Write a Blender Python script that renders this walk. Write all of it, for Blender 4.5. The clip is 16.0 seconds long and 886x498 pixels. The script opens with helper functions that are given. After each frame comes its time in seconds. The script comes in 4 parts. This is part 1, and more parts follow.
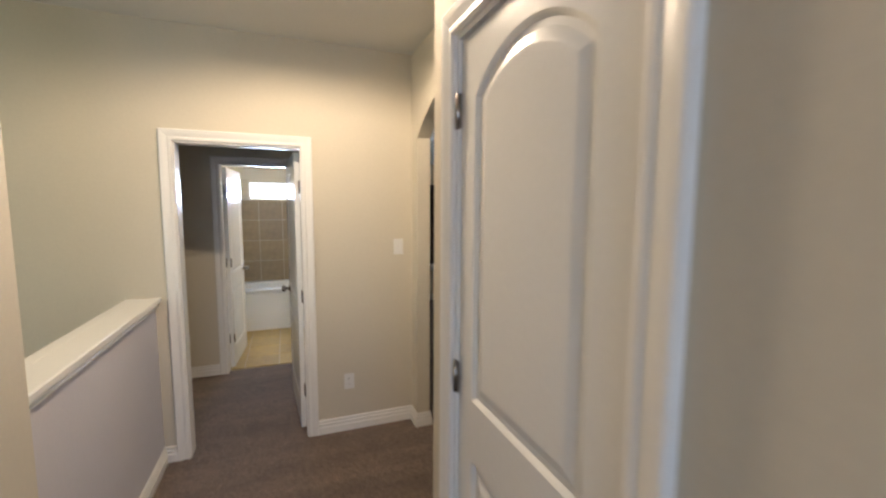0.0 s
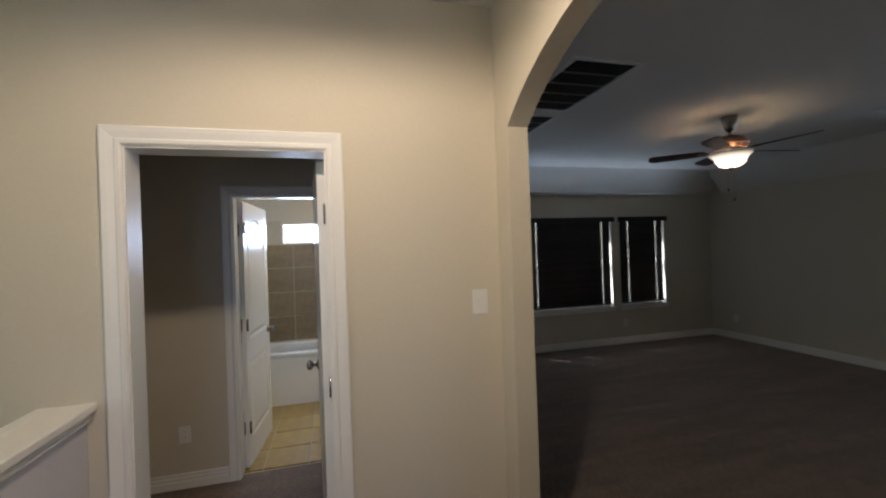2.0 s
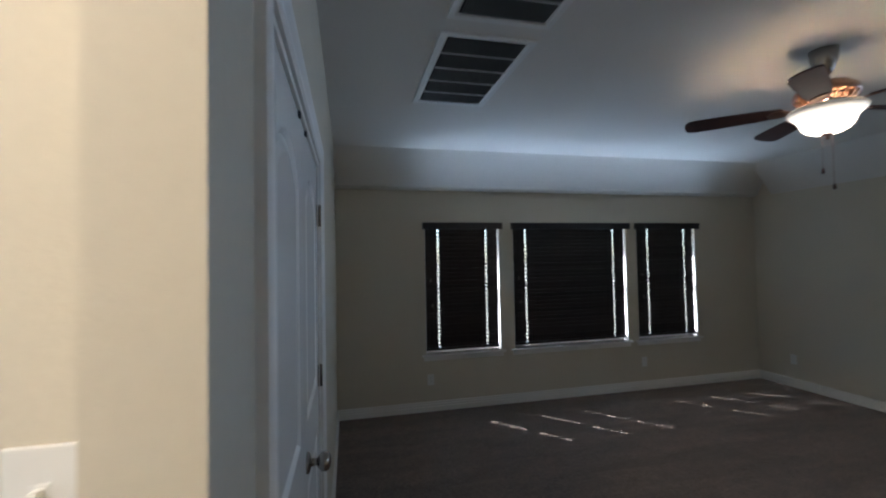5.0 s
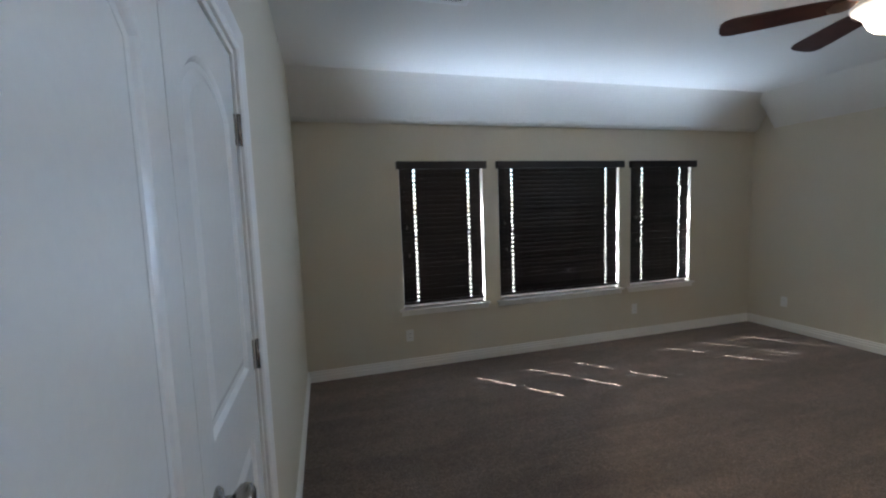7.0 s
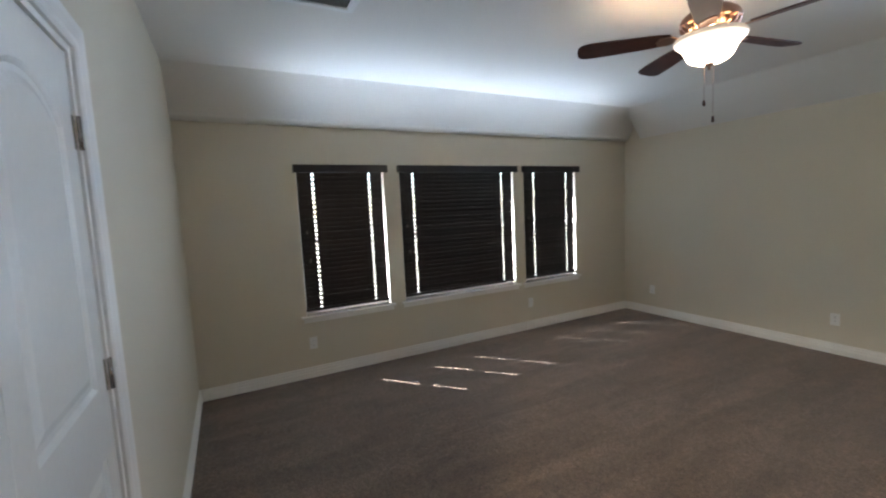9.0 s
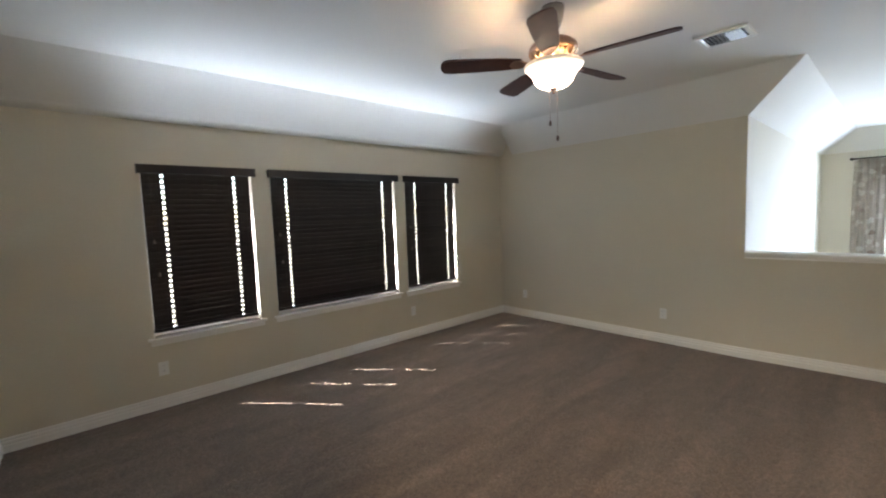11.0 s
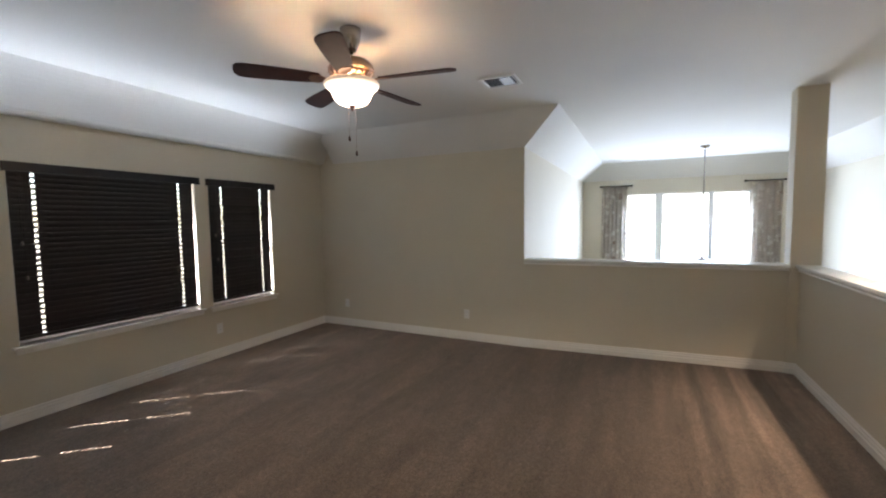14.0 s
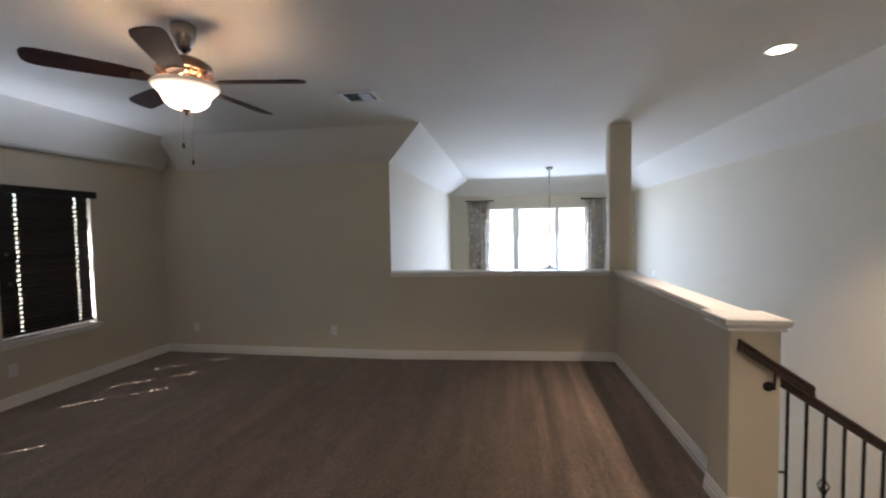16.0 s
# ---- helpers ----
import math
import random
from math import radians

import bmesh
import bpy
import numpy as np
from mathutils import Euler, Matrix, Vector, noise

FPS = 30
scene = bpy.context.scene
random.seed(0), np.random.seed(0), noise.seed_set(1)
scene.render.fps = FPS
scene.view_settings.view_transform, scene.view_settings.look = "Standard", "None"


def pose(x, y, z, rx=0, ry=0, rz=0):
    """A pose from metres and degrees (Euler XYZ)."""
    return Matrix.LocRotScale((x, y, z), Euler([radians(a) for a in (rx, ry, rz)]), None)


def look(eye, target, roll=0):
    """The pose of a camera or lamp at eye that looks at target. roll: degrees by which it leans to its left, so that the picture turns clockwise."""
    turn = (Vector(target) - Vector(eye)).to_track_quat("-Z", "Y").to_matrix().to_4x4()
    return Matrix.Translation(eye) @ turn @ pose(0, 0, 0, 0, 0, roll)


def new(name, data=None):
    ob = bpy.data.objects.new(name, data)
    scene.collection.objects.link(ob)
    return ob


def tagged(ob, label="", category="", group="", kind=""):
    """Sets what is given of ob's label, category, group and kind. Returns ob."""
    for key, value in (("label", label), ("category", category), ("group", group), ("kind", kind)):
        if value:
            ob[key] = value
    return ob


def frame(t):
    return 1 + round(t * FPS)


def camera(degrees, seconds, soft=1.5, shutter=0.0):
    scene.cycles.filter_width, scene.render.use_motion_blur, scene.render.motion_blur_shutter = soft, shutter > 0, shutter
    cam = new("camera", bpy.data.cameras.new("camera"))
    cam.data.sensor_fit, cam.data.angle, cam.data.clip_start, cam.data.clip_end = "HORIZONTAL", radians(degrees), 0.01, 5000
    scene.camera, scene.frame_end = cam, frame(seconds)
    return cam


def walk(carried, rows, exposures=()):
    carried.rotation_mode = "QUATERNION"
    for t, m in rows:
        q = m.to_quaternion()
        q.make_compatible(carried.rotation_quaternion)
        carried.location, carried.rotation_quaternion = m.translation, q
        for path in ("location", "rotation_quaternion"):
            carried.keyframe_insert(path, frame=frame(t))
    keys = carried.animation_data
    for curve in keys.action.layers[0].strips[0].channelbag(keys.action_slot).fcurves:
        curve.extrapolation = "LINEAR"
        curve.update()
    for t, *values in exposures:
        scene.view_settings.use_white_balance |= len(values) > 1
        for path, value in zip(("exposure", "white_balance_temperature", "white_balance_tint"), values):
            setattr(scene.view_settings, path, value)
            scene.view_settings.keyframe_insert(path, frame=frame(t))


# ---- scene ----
cam = camera(94.02, 16.0, soft=2.1, shutter=0.5)
ROWS = [
(0, pose(2.223, 3.169, 1.651, 84.13, 0, -20.81) @ pose(0, 0, 0, 0, 0, 0.32)),
    (0.5, pose(2.218, 3.443, 1.646, 86.11, 0, -17.84) @ pose(0, 0, 0, 0, 0, -0.43)),
    (1, pose(2.246, 3.736, 1.616, 85.48, 0, -17.54) @ pose(0, 0, 0, 0, 0, -0.10)),
    (1.5, pose(2.272, 4.041, 1.613, 88.38, 0, -17.49) @ pose(0, 0, 0, 0, 0, -2.00)),
    (2, pose(2.353, 4.334, 1.603, 90.05, 0, -14.73) @ pose(0, 0, 0, 0, 0, -1.99)),
    (2.5, pose(2.461, 4.617, 1.609, 90.67, 0, -11.45) @ pose(0, 0, 0, 0, 0, -1.41)),
    (3, pose(2.592, 4.855, 1.606, 91.89, 0, -19.05) @ pose(0, 0, 0, 0, 0, -3.18)),
    (3.2, pose(2.676, 4.934, 1.603, 92.17, 0, -20.21) @ pose(0, 0, 0, 0, 0, -3.50)),
    (5.3, pose(3.356, 5.754, 1.600, 91.10, 0, -11.21) @ pose(0, 0, 0, 0, 0, -1.63)),
    (5.5, pose(3.364, 5.855, 1.590, 90.19, 0, -10.44) @ pose(0, 0, 0, 0, 0, -2.03)),
    (6, pose(3.370, 6.012, 1.562, 88.99, 0, -12.40) @ pose(0, 0, 0, 0, 0, -2.90)),
    (6.5, pose(3.387, 6.083, 1.552, 85.81, 0, -15.89) @ pose(0, 0, 0, 0, 0, -1.59)),
    (7, pose(3.422, 6.084, 1.550, 84.65, 0, -15.97) @ pose(0, 0, 0, 0, 0, -2.09)),
    (7.5, pose(3.450, 6.060, 1.553, 84.52, 0, -17.78) @ pose(0, 0, 0, 0, 0, -2.03)),
    (8, pose(3.478, 6.026, 1.562, 84.60, 0, -20.20) @ pose(0, 0, 0, 0, 0, -2.22)),
    (8.5, pose(3.509, 5.989, 1.562, 84.32, 0, -23.57) @ pose(0, 0, 0, 0, 0, -2.75)),
    (9, pose(3.532, 5.969, 1.554, 84.48, 0, -27.40) @ pose(0, 0, 0, 0, 0, -2.75)),
    (9.2, pose(3.540, 5.967, 1.552, 84.27, 0, -29.15) @ pose(0, 0, 0, 0, 0, -2.69)),
    (11.3, pose(3.692, 5.867, 1.532, 84.95, 0, -43.67) @ pose(0, 0, 0, 0, 0, -1.86)),
    (11.5, pose(3.686, 5.839, 1.545, 84.59, 0, -44.86) @ pose(0, 0, 0, 0, 0, -1.69)),
    (12, pose(3.712, 5.806, 1.545, 84.59, 0, -48.41) @ pose(0, 0, 0, 0, 0, -1.51)),
    (12.5, pose(3.733, 5.778, 1.543, 84.79, 0, -51.90) @ pose(0, 0, 0, 0, 0, -1.45)),
    (13, pose(3.744, 5.748, 1.530, 85.25, 0, -56.05) @ pose(0, 0, 0, 0, 0, -1.35)),
    (13.5, pose(3.753, 5.711, 1.527, 85.63, 0, -60.78) @ pose(0, 0, 0, 0, 0, -1.08)),
    (14, pose(3.747, 5.666, 1.538, 85.96, 0, -64.24) @ pose(0, 0, 0, 0, 0, -0.74)),
    (14.5, pose(3.761, 5.628, 1.551, 86.27, 0, -67.50) @ pose(0, 0, 0, 0, 0, -0.66)),
    (15, pose(3.780, 5.595, 1.546, 86.40, 0, -72.07) @ pose(0, 0, 0, 0, 0, -0.80)),
    (15.5, pose(3.786, 5.561, 1.551, 86.71, 0, -76.50) @ pose(0, 0, 0, 0, 0, -0.61)),
    (16, pose(3.773, 5.527, 1.560, 87.31, 0, -81.00) @ pose(0, 0, 0, 0, 0, -0.85)),
]
EXPOSURES = [(0.0, 2.71, 6300, 12), (0.6, 2.44, 6200, 12), (1.5, 2.14, 6000, 12), (2.5, 2.09, 5950, 12),
             (3.2, 2.14, 5900, 12), (5.3, 3.26, 5500, 9), (6.5, 3.79, 5700, 10), (8.0, 4.2, 5950, 10),
             (9.2, 4.32, 6150, 11), (12.5, 4.47, 6650, 13), (14.5, 3.83, 6650, 16), (16.0, 3.47, 6500, 18)]
walk(cam, ROWS, EXPOSURES)

# ---------------------------------------------------------------- plan, in metres
CEIL, KINK = 2.733, 2.371        # flat ceiling, foot of its sloped edge
XL, XF, YW = 3.2, 8.567, 10.0    # game room: west wall, east wall, window wall
XS, YC = 8.77, 4.38              # south end of the ledge wall, which runs slightly askew
XA = 3.103                       # hall face of the arch wall
YD = 6.147                       # hall end wall
YO, YU = 6.921, 6.471            # north wall of the foyer, top of its slope
XE, YS = 13.95, 2.65             # foyer: window wall, south wall
LOW = -2.95                      # ground floor
SUN_EL, SUN_AZ = radians(48), Vector((0.66, -0.75, 0)).normalized()

# ---------------------------------------------------------------- light
world = bpy.data.worlds.new("sky")
scene.world = world
world.use_nodes = True
wt = world.node_tree
sky = wt.nodes.new("ShaderNodeTexSky")
sky.sky_type, sky.sun_disc, sky.sun_elevation = "NISHITA", False, SUN_EL
sky.sun_rotation = math.atan2(-SUN_AZ.x, -SUN_AZ.y)
wt.links.new(sky.outputs[0], wt.nodes["Background"].inputs[0])
wt.nodes["Background"].inputs[1].default_value = 0.05


def lamp(name, kind, m, energy, color, **more):
    data = bpy.data.lights.new(name, kind)
    data.energy, data.color = energy, color
    if kind == "AREA":
        data.shape, data.size, data.size_y = "RECTANGLE", more["size"], more["size_y"]
        data.spread = more.get("spread", math.pi)
    elif kind == "SUN":
        data.angle = more["angle"]
    else:
        data.shadow_soft_size = more["shadow_soft_size"]
    if kind == "SPOT":
        data.spot_size, data.spot_blend = more["spot_size"], more["spot_blend"]
    ob = new(name, data)
    ob.matrix_world = m
    return ob


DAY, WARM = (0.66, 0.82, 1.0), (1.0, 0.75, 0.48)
sun_way = SUN_AZ * math.cos(SUN_EL) - Vector((0, 0, math.sin(SUN_EL)))
lamp("sun", "SUN", look((0, 20, 20), Vector((0, 20, 20)) + sun_way), 5.0, (1.0, 0.95, 0.87), angle=radians(0.22))
lamp("foyer_window_light", "AREA", look((XE + 0.12, 4.86, 1.1), (XE - 4, 4.86, 0.2)), 15.5, (0.56, 0.74, 1.0), size=2.2, size_y=1.9)
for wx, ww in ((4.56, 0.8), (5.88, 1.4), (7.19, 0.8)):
    # added fill in front of the closed blind, which itself sends out no light
    lamp("blind_fill_light", "AREA", look((wx, YW - 0.05, 1.30), (wx, YW - 2.0, 1.45)), 0.13 * ww, DAY, size=ww, size_y=1.3)
    # added strip standing in for daylight that leaks over the blind onto the slope
    lamp("valance_fill_light", "AREA", look((wx, YW - 0.10, 2.005), (wx, YW - 0.74, 2.73)), 0.33 * ww, DAY, size=ww * 1.25, size_y=0.035, spread=radians(110))
lamp("fan_bulb", "POINT", pose(5.912, 7.335, 2.33), 1.1, WARM, shadow_soft_size=0.05)
lamp("stair_downlight", "SPOT", pose(6.91, 3.72, 2.70), 21, (1.0, 0.78, 0.57), spot_size=radians(92), spot_blend=0.85, shadow_soft_size=0.03)
lamp("hall_downlight", "SPOT", pose(2.35, 5.0, 2.68), 15, (1.0, 0.79, 0.56), spot_size=radians(174), spot_blend=0.35, shadow_soft_size=0.06)
# added cool fill from an assumed window, out of view
lamp("hall_cool_fill", "AREA", look((2.0, 1.02, 1.6), (2.0, 6, 1.0)), 3.2, (0.55, 0.70, 1.0), size=1.0, size_y=1.3)
# added greenish fill from an assumed, unseen window in the stairwell
lamp("void_green_fill", "AREA", look((-0.55, 4.4, 1.6), (3, 5.2, 1.2)), 1.7, (0.80, 1.0, 0.86), size=1.2, size_y=1.4)
lamp("bath_window_light", "AREA", look((2.1, 9.80, 1.86), (2.1, 0, 0.6)), 7, (0.56, 0.72, 1.0), size=0.75, size_y=0.24)
lamp("vanity_light", "POINT", pose(2.95, 8.25, 2.05), 2.6, (1.0, 0.84, 0.56), shadow_soft_size=0.08)


# ---------------------------------------------------------------- materials
def material(name, color, rough=0.6, metal=0.0, vary=0.06, grain=60.0, bump=0.0, bump_scale=200.0, big=1.5, spread=0.05, rnd=0.0, coat=0.0, emit=None):
    mat = bpy.data.materials.new(name)
    mat.use_nodes = True
    nt = mat.node_tree
    b = nt.nodes["Principled BSDF"]
    tc = nt.nodes.new("ShaderNodeTexCoord")
    n1, n2 = nt.nodes.new("ShaderNodeTexNoise"), nt.nodes.new("ShaderNodeTexNoise")
    n1.inputs["Scale"].default_value, n2.inputs["Scale"].default_value = grain, big
    n1.inputs["Detail"].default_value = n2.inputs["Detail"].default_value = 4
    nt.links.new(tc.outputs["Object"], n1.inputs["Vector"])
    nt.links.new(tc.outputs["Object"], n2.inputs["Vector"])
    r1, r2 = nt.nodes.new("ShaderNodeMapRange"), nt.nodes.new("ShaderNodeMapRange")
    for r, amount, src in ((r1, vary, n1), (r2, spread, n2)):
        r.inputs["From Min"].default_value, r.inputs["From Max"].default_value = 0.25, 0.75
        r.inputs["To Min"].default_value, r.inputs["To Max"].default_value = 1 - amount, 1 + amount
        nt.links.new(src.outputs["Fac"], r.inputs["Value"])
    mul = nt.nodes.new("ShaderNodeMath")
    mul.operation = "MULTIPLY"
    nt.links.new(r1.outputs[0], mul.inputs[0])
    nt.links.new(r2.outputs[0], mul.inputs[1])
    out = mul
    if rnd:
        info, r3, m3 = nt.nodes.new("ShaderNodeObjectInfo"), nt.nodes.new("ShaderNodeMapRange"), nt.nodes.new("ShaderNodeMath")
        r3.inputs["To Min"].default_value, r3.inputs["To Max"].default_value = 1 - rnd, 1 + rnd
        m3.operation = "MULTIPLY"
        nt.links.new(info.outputs["Random"], r3.inputs["Value"])
        nt.links.new(mul.outputs[0], m3.inputs[0])
        nt.links.new(r3.outputs[0], m3.inputs[1])
        out = m3
    hsv = nt.nodes.new("ShaderNodeHueSaturation")
    hsv.inputs["Color"].default_value = (*color, 1)
    nt.links.new(out.outputs[0], hsv.inputs["Value"])
    nt.links.new(hsv.outputs[0], b.inputs["Base Color"])
    b.inputs["Roughness"].default_value, b.inputs["Metallic"].default_value = rough, metal
    b.inputs["Coat Weight"].default_value = coat
    if bump:
        nb, bm_ = nt.nodes.new("ShaderNodeTexNoise"), nt.nodes.new("ShaderNodeBump")
        nb.inputs["Scale"].default_value, nb.inputs["Detail"].default_value = bump_scale, 3
        bm_.inputs["Strength"].default_value, bm_.inputs["Distance"].default_value = bump, 0.004
        nt.links.new(tc.outputs["Object"], nb.inputs["Vector"])
        nt.links.new(nb.outputs["Fac"], bm_.inputs["Height"])
        nt.links.new(bm_.outputs[0], b.inputs["Normal"])
    if emit:
        b.inputs["Emission Color"].default_value, b.inputs["Emission Strength"].default_value = (*emit[0], 1), emit[1]
    return mat


M_WALL = material("wall_paint", (0.60, 0.545, 0.44), 0.75, vary=0.02, bump=0.10, bump_scale=120, spread=0.025)
# white paint with a lavender cast that stands for cool light
M_HALF = material("half_wall_cool_lit_paint", (0.62, 0.60, 0.64), 0.6, vary=0.02, bump=0.10, bump_scale=120, spread=0.025)
M_CEIL = material("ceiling_paint", (0.66, 0.64, 0.60), 0.85, vary=0.02, bump=0.3, bump_scale=90, spread=0.02)
M_TRIM = material("trim_paint", (0.78, 0.76, 0.72), 0.35, vary=0.015, bump=0.05, bump_scale=60, spread=0.02)
M_DOOR = material("door_paint", (0.78, 0.77, 0.74), 0.24, vary=0.015, bump=0.10, bump_scale=45, spread=0.02)
M_CAP = material("ledge_paint", (0.80, 0.78, 0.73), 0.30, vary=0.015, spread=0.02)
M_NICKEL = material("satin_nickel", (0.36, 0.33, 0.30), 0.26, 1.0, vary=0.05)
M_BRONZE = material("brushed_bronze", (0.33, 0.215, 0.165), 0.36, 1.0, vary=0.08)
M_IRON = material("wrought_iron", (0.022, 0.019, 0.017), 0.45, 0.6, vary=0.1)
M_RAIL = material("dark_stained_wood", (0.040, 0.020, 0.013), 0.30, vary=0.25, grain=25, spread=0.15, coat=0.3)
M_BLADE = material("blade_wood", (0.060, 0.018, 0.011), 0.62, vary=0.25, grain=18, spread=0.15)
M_SLAT = material("espresso_slat", (0.0145, 0.0098, 0.0108), 0.30, vary=0.15, grain=30, spread=0.08, rnd=0.45)
M_CORD = material("blind_cord", (0.03, 0.02, 0.017), 0.8)
M_TASSEL = material("grey_brown_tassel", (0.13, 0.11, 0.10), 0.5)
M_PLATE = material("white_plastic", (0.74, 0.73, 0.70), 0.35, vary=0.01)
M_SLOT = material("dark_slot", (0.02, 0.02, 0.02), 0.6)
M_GRILLE = material("white_enamel", (0.70, 0.70, 0.68), 0.4, vary=0.02)
# fin grey holds the shade between the blades of a white grille
M_FIN = material("shade_grey_fin", (0.13, 0.13, 0.13), 0.5)
# louvre grey: white enamel with the shade of the blades put in
M_LOUVRE = material("shade_grey_louvre", (0.30, 0.30, 0.29), 0.5)
# flat near-black that draws the shade inside a duct
M_DUCT_SHADE = material("dark_duct_shade", (0.018, 0.018, 0.018), 0.8)
M_TUB = material("white_acrylic", (0.80, 0.80, 0.78), 0.15, vary=0.01)
M_TILE = material("tan_stone_tile", (0.27, 0.205, 0.12), 0.28, vary=0.22, grain=14, bump=0.1, bump_scale=40, spread=0.12, rnd=0.10)
M_TILE2 = material("ochre_floor_tile", (0.42, 0.285, 0.085), 0.3, vary=0.18, grain=14, bump=0.1, bump_scale=40, spread=0.1, rnd=0.10)
M_GROUT = material("pale_grout", (0.52, 0.46, 0.36), 0.85, vary=0.08)
M_VINYL = material("white_vinyl", (0.80, 0.80, 0.80), 0.4, vary=0.01)
M_GROUND = material("pale_ground", (0.12, 0.115, 0.09), 0.9, vary=0.15, grain=3, spread=0.2, big=0.1)
M_BOWL = material("frosted_glass", (0.95, 0.86, 0.72), 0.4, emit=((1.0, 0.80, 0.58), 0.8))
# the bulb hangs low in the bowl, so the glass glows most near its foot
nt = M_BOWL.node_tree
tc, sep, ramp = nt.nodes.new("ShaderNodeTexCoord"), nt.nodes.new("ShaderNodeSeparateXYZ"), nt.nodes.new("ShaderNodeMapRange")
ramp.inputs["From Min"].default_value, ramp.inputs["From Max"].default_value = 2.290, 2.388
ramp.inputs["To Min"].default_value, ramp.inputs["To Max"].default_value = 0.85, 0.015
nt.links.new(tc.outputs["Object"], sep.inputs[0])
nt.links.new(sep.outputs["Z"], ramp.inputs["Value"])
nt.links.new(ramp.outputs[0], nt.nodes["Principled BSDF"].inputs["Emission Strength"])
M_LED = material("lamp_lens", (0.9, 0.85, 0.75), 0.5, emit=((1.0, 0.9, 0.75), 0.9))
M_TREAD = material("stair_carpet", (0.22, 0.16, 0.12), 0.95, vary=0.2, grain=300, bump=0.6, bump_scale=500)


def carpet_material():
    mat = material("taupe_carpet", (0.158, 0.114, 0.086), 0.97, vary=0.7, grain=115, bump=0.8, bump_scale=340, big=9.0, spread=0.14)
    nt = mat.node_tree
    b = nt.nodes["Principled BSDF"]
    hsv = next(n for n in nt.nodes if n.type == "HUE_SAT")
    tc = next(n for n in nt.nodes if n.type == "TEX_COORD")
    # vacuum strokes: long soft stripes, wobbling
    mp, w, r = nt.nodes.new("ShaderNodeMapping"), nt.nodes.new("ShaderNodeTexNoise"), nt.nodes.new("ShaderNodeMapRange")
    mp.inputs["Rotation"].default_value = (0, 0, radians(-2))
    mp.inputs["Scale"].default_value = (0.28, 4.6, 1)
    w.inputs["Scale"].default_value, w.inputs["Detail"].default_value = 1.0, 2.5
    r.inputs["From Min"].default_value, r.inputs["From Max"].default_value = 0.47, 0.62
    r.inputs["To Min"].default_value, r.inputs["To Max"].default_value = 0.86, 1.42
    nt.links.new(tc.outputs["Object"], mp.inputs["Vector"])
    nt.links.new(mp.outputs[0], w.inputs["Vector"])
    nt.links.new(w.outputs["Fac"], r.inputs["Value"])
    mp2, w2, r2, both = nt.nodes.new("ShaderNodeMapping"), nt.nodes.new("ShaderNodeTexNoise"), nt.nodes.new("ShaderNodeMapRange"), nt.nodes.new("ShaderNodeMath")
    mp2.inputs["Rotation"].default_value, mp2.inputs["Scale"].default_value = (0, 0, radians(3)), (0.6, 11.0, 1)
    w2.inputs["Scale"].default_value, w2.inputs["Detail"].default_value = 1.0, 3.0
    r2.inputs["From Min"].default_value, r2.inputs["From Max"].default_value = 0.35, 0.65
    r2.inputs["To Min"].default_value, r2.inputs["To Max"].default_value = 0.80, 1.20
    both.operation = "MULTIPLY"
    nt.links.new(tc.outputs["Object"], mp2.inputs["Vector"])
    nt.links.new(mp2.outputs[0], w2.inputs["Vector"])
    nt.links.new(w2.outputs["Fac"], r2.inputs["Value"])
    nt.links.new(r.outputs[0], both.inputs[0])
    nt.links.new(r2.outputs[0], both.inputs[1])
    # tufts a few centimetres across, and broad brushed patches lying on the slant
    t1, tr = nt.nodes.new("ShaderNodeTexNoise"), nt.nodes.new("ShaderNodeMapRange")
    t1.inputs["Scale"].default_value, t1.inputs["Detail"].default_value, t1.inputs["Roughness"].default_value = 38.0, 5.0, 0.75
    tr.inputs["From Min"].default_value, tr.inputs["From Max"].default_value = 0.32, 0.68
    tr.inputs["To Min"].default_value, tr.inputs["To Max"].default_value = 0.62, 1.40
    mp3, t2, br = nt.nodes.new("ShaderNodeMapping"), nt.nodes.new("ShaderNodeTexNoise"), nt.nodes.new("ShaderNodeMapRange")
    mp3.inputs["Rotation"].default_value, mp3.inputs["Scale"].default_value = (0, 0, radians(32)), (0.8, 4.2, 1)
    t2.inputs["Scale"].default_value, t2.inputs["Detail"].default_value, t2.inputs["Distortion"].default_value = 1.3, 3.0, 0.6
    br.inputs["From Min"].default_value, br.inputs["From Max"].default_value = 0.36, 0.64
    br.inputs["To Min"].default_value, br.inputs["To Max"].default_value = 0.86, 1.14
    nap = nt.nodes.new("ShaderNodeMath")
    nap.operation = "MULTIPLY"
    nt.links.new(tc.outputs["Object"], t1.inputs["Vector"])
    nt.links.new(tc.outputs["Object"], mp3.inputs["Vector"])
    nt.links.new(mp3.outputs[0], t2.inputs["Vector"])
    nt.links.new(t1.outputs["Fac"], tr.inputs["Value"])
    nt.links.new(t2.outputs["Fac"], br.inputs["Value"])
    nt.links.new(tr.outputs[0], nap.inputs[0])
    nt.links.new(br.outputs[0], nap.inputs[1])
    # strokes stand out on the freshly vacuumed side by the half wall
    sep, fade, mean = nt.nodes.new("ShaderNodeSeparateXYZ"), nt.nodes.new("ShaderNodeMapRange"), nt.nodes.new("ShaderNodeMixRGB")
    fade.inputs["From Min"].default_value, fade.inputs["From Max"].default_value = 5.9, 5.2
    fade.inputs["To Min"].default_value, fade.inputs["To Max"].default_value = 0.16, 1.0
    nt.links.new(tc.outputs["Object"], sep.inputs[0])
    gx, gm = nt.nodes.new("ShaderNodeMapRange"), nt.nodes.new("ShaderNodeMath")
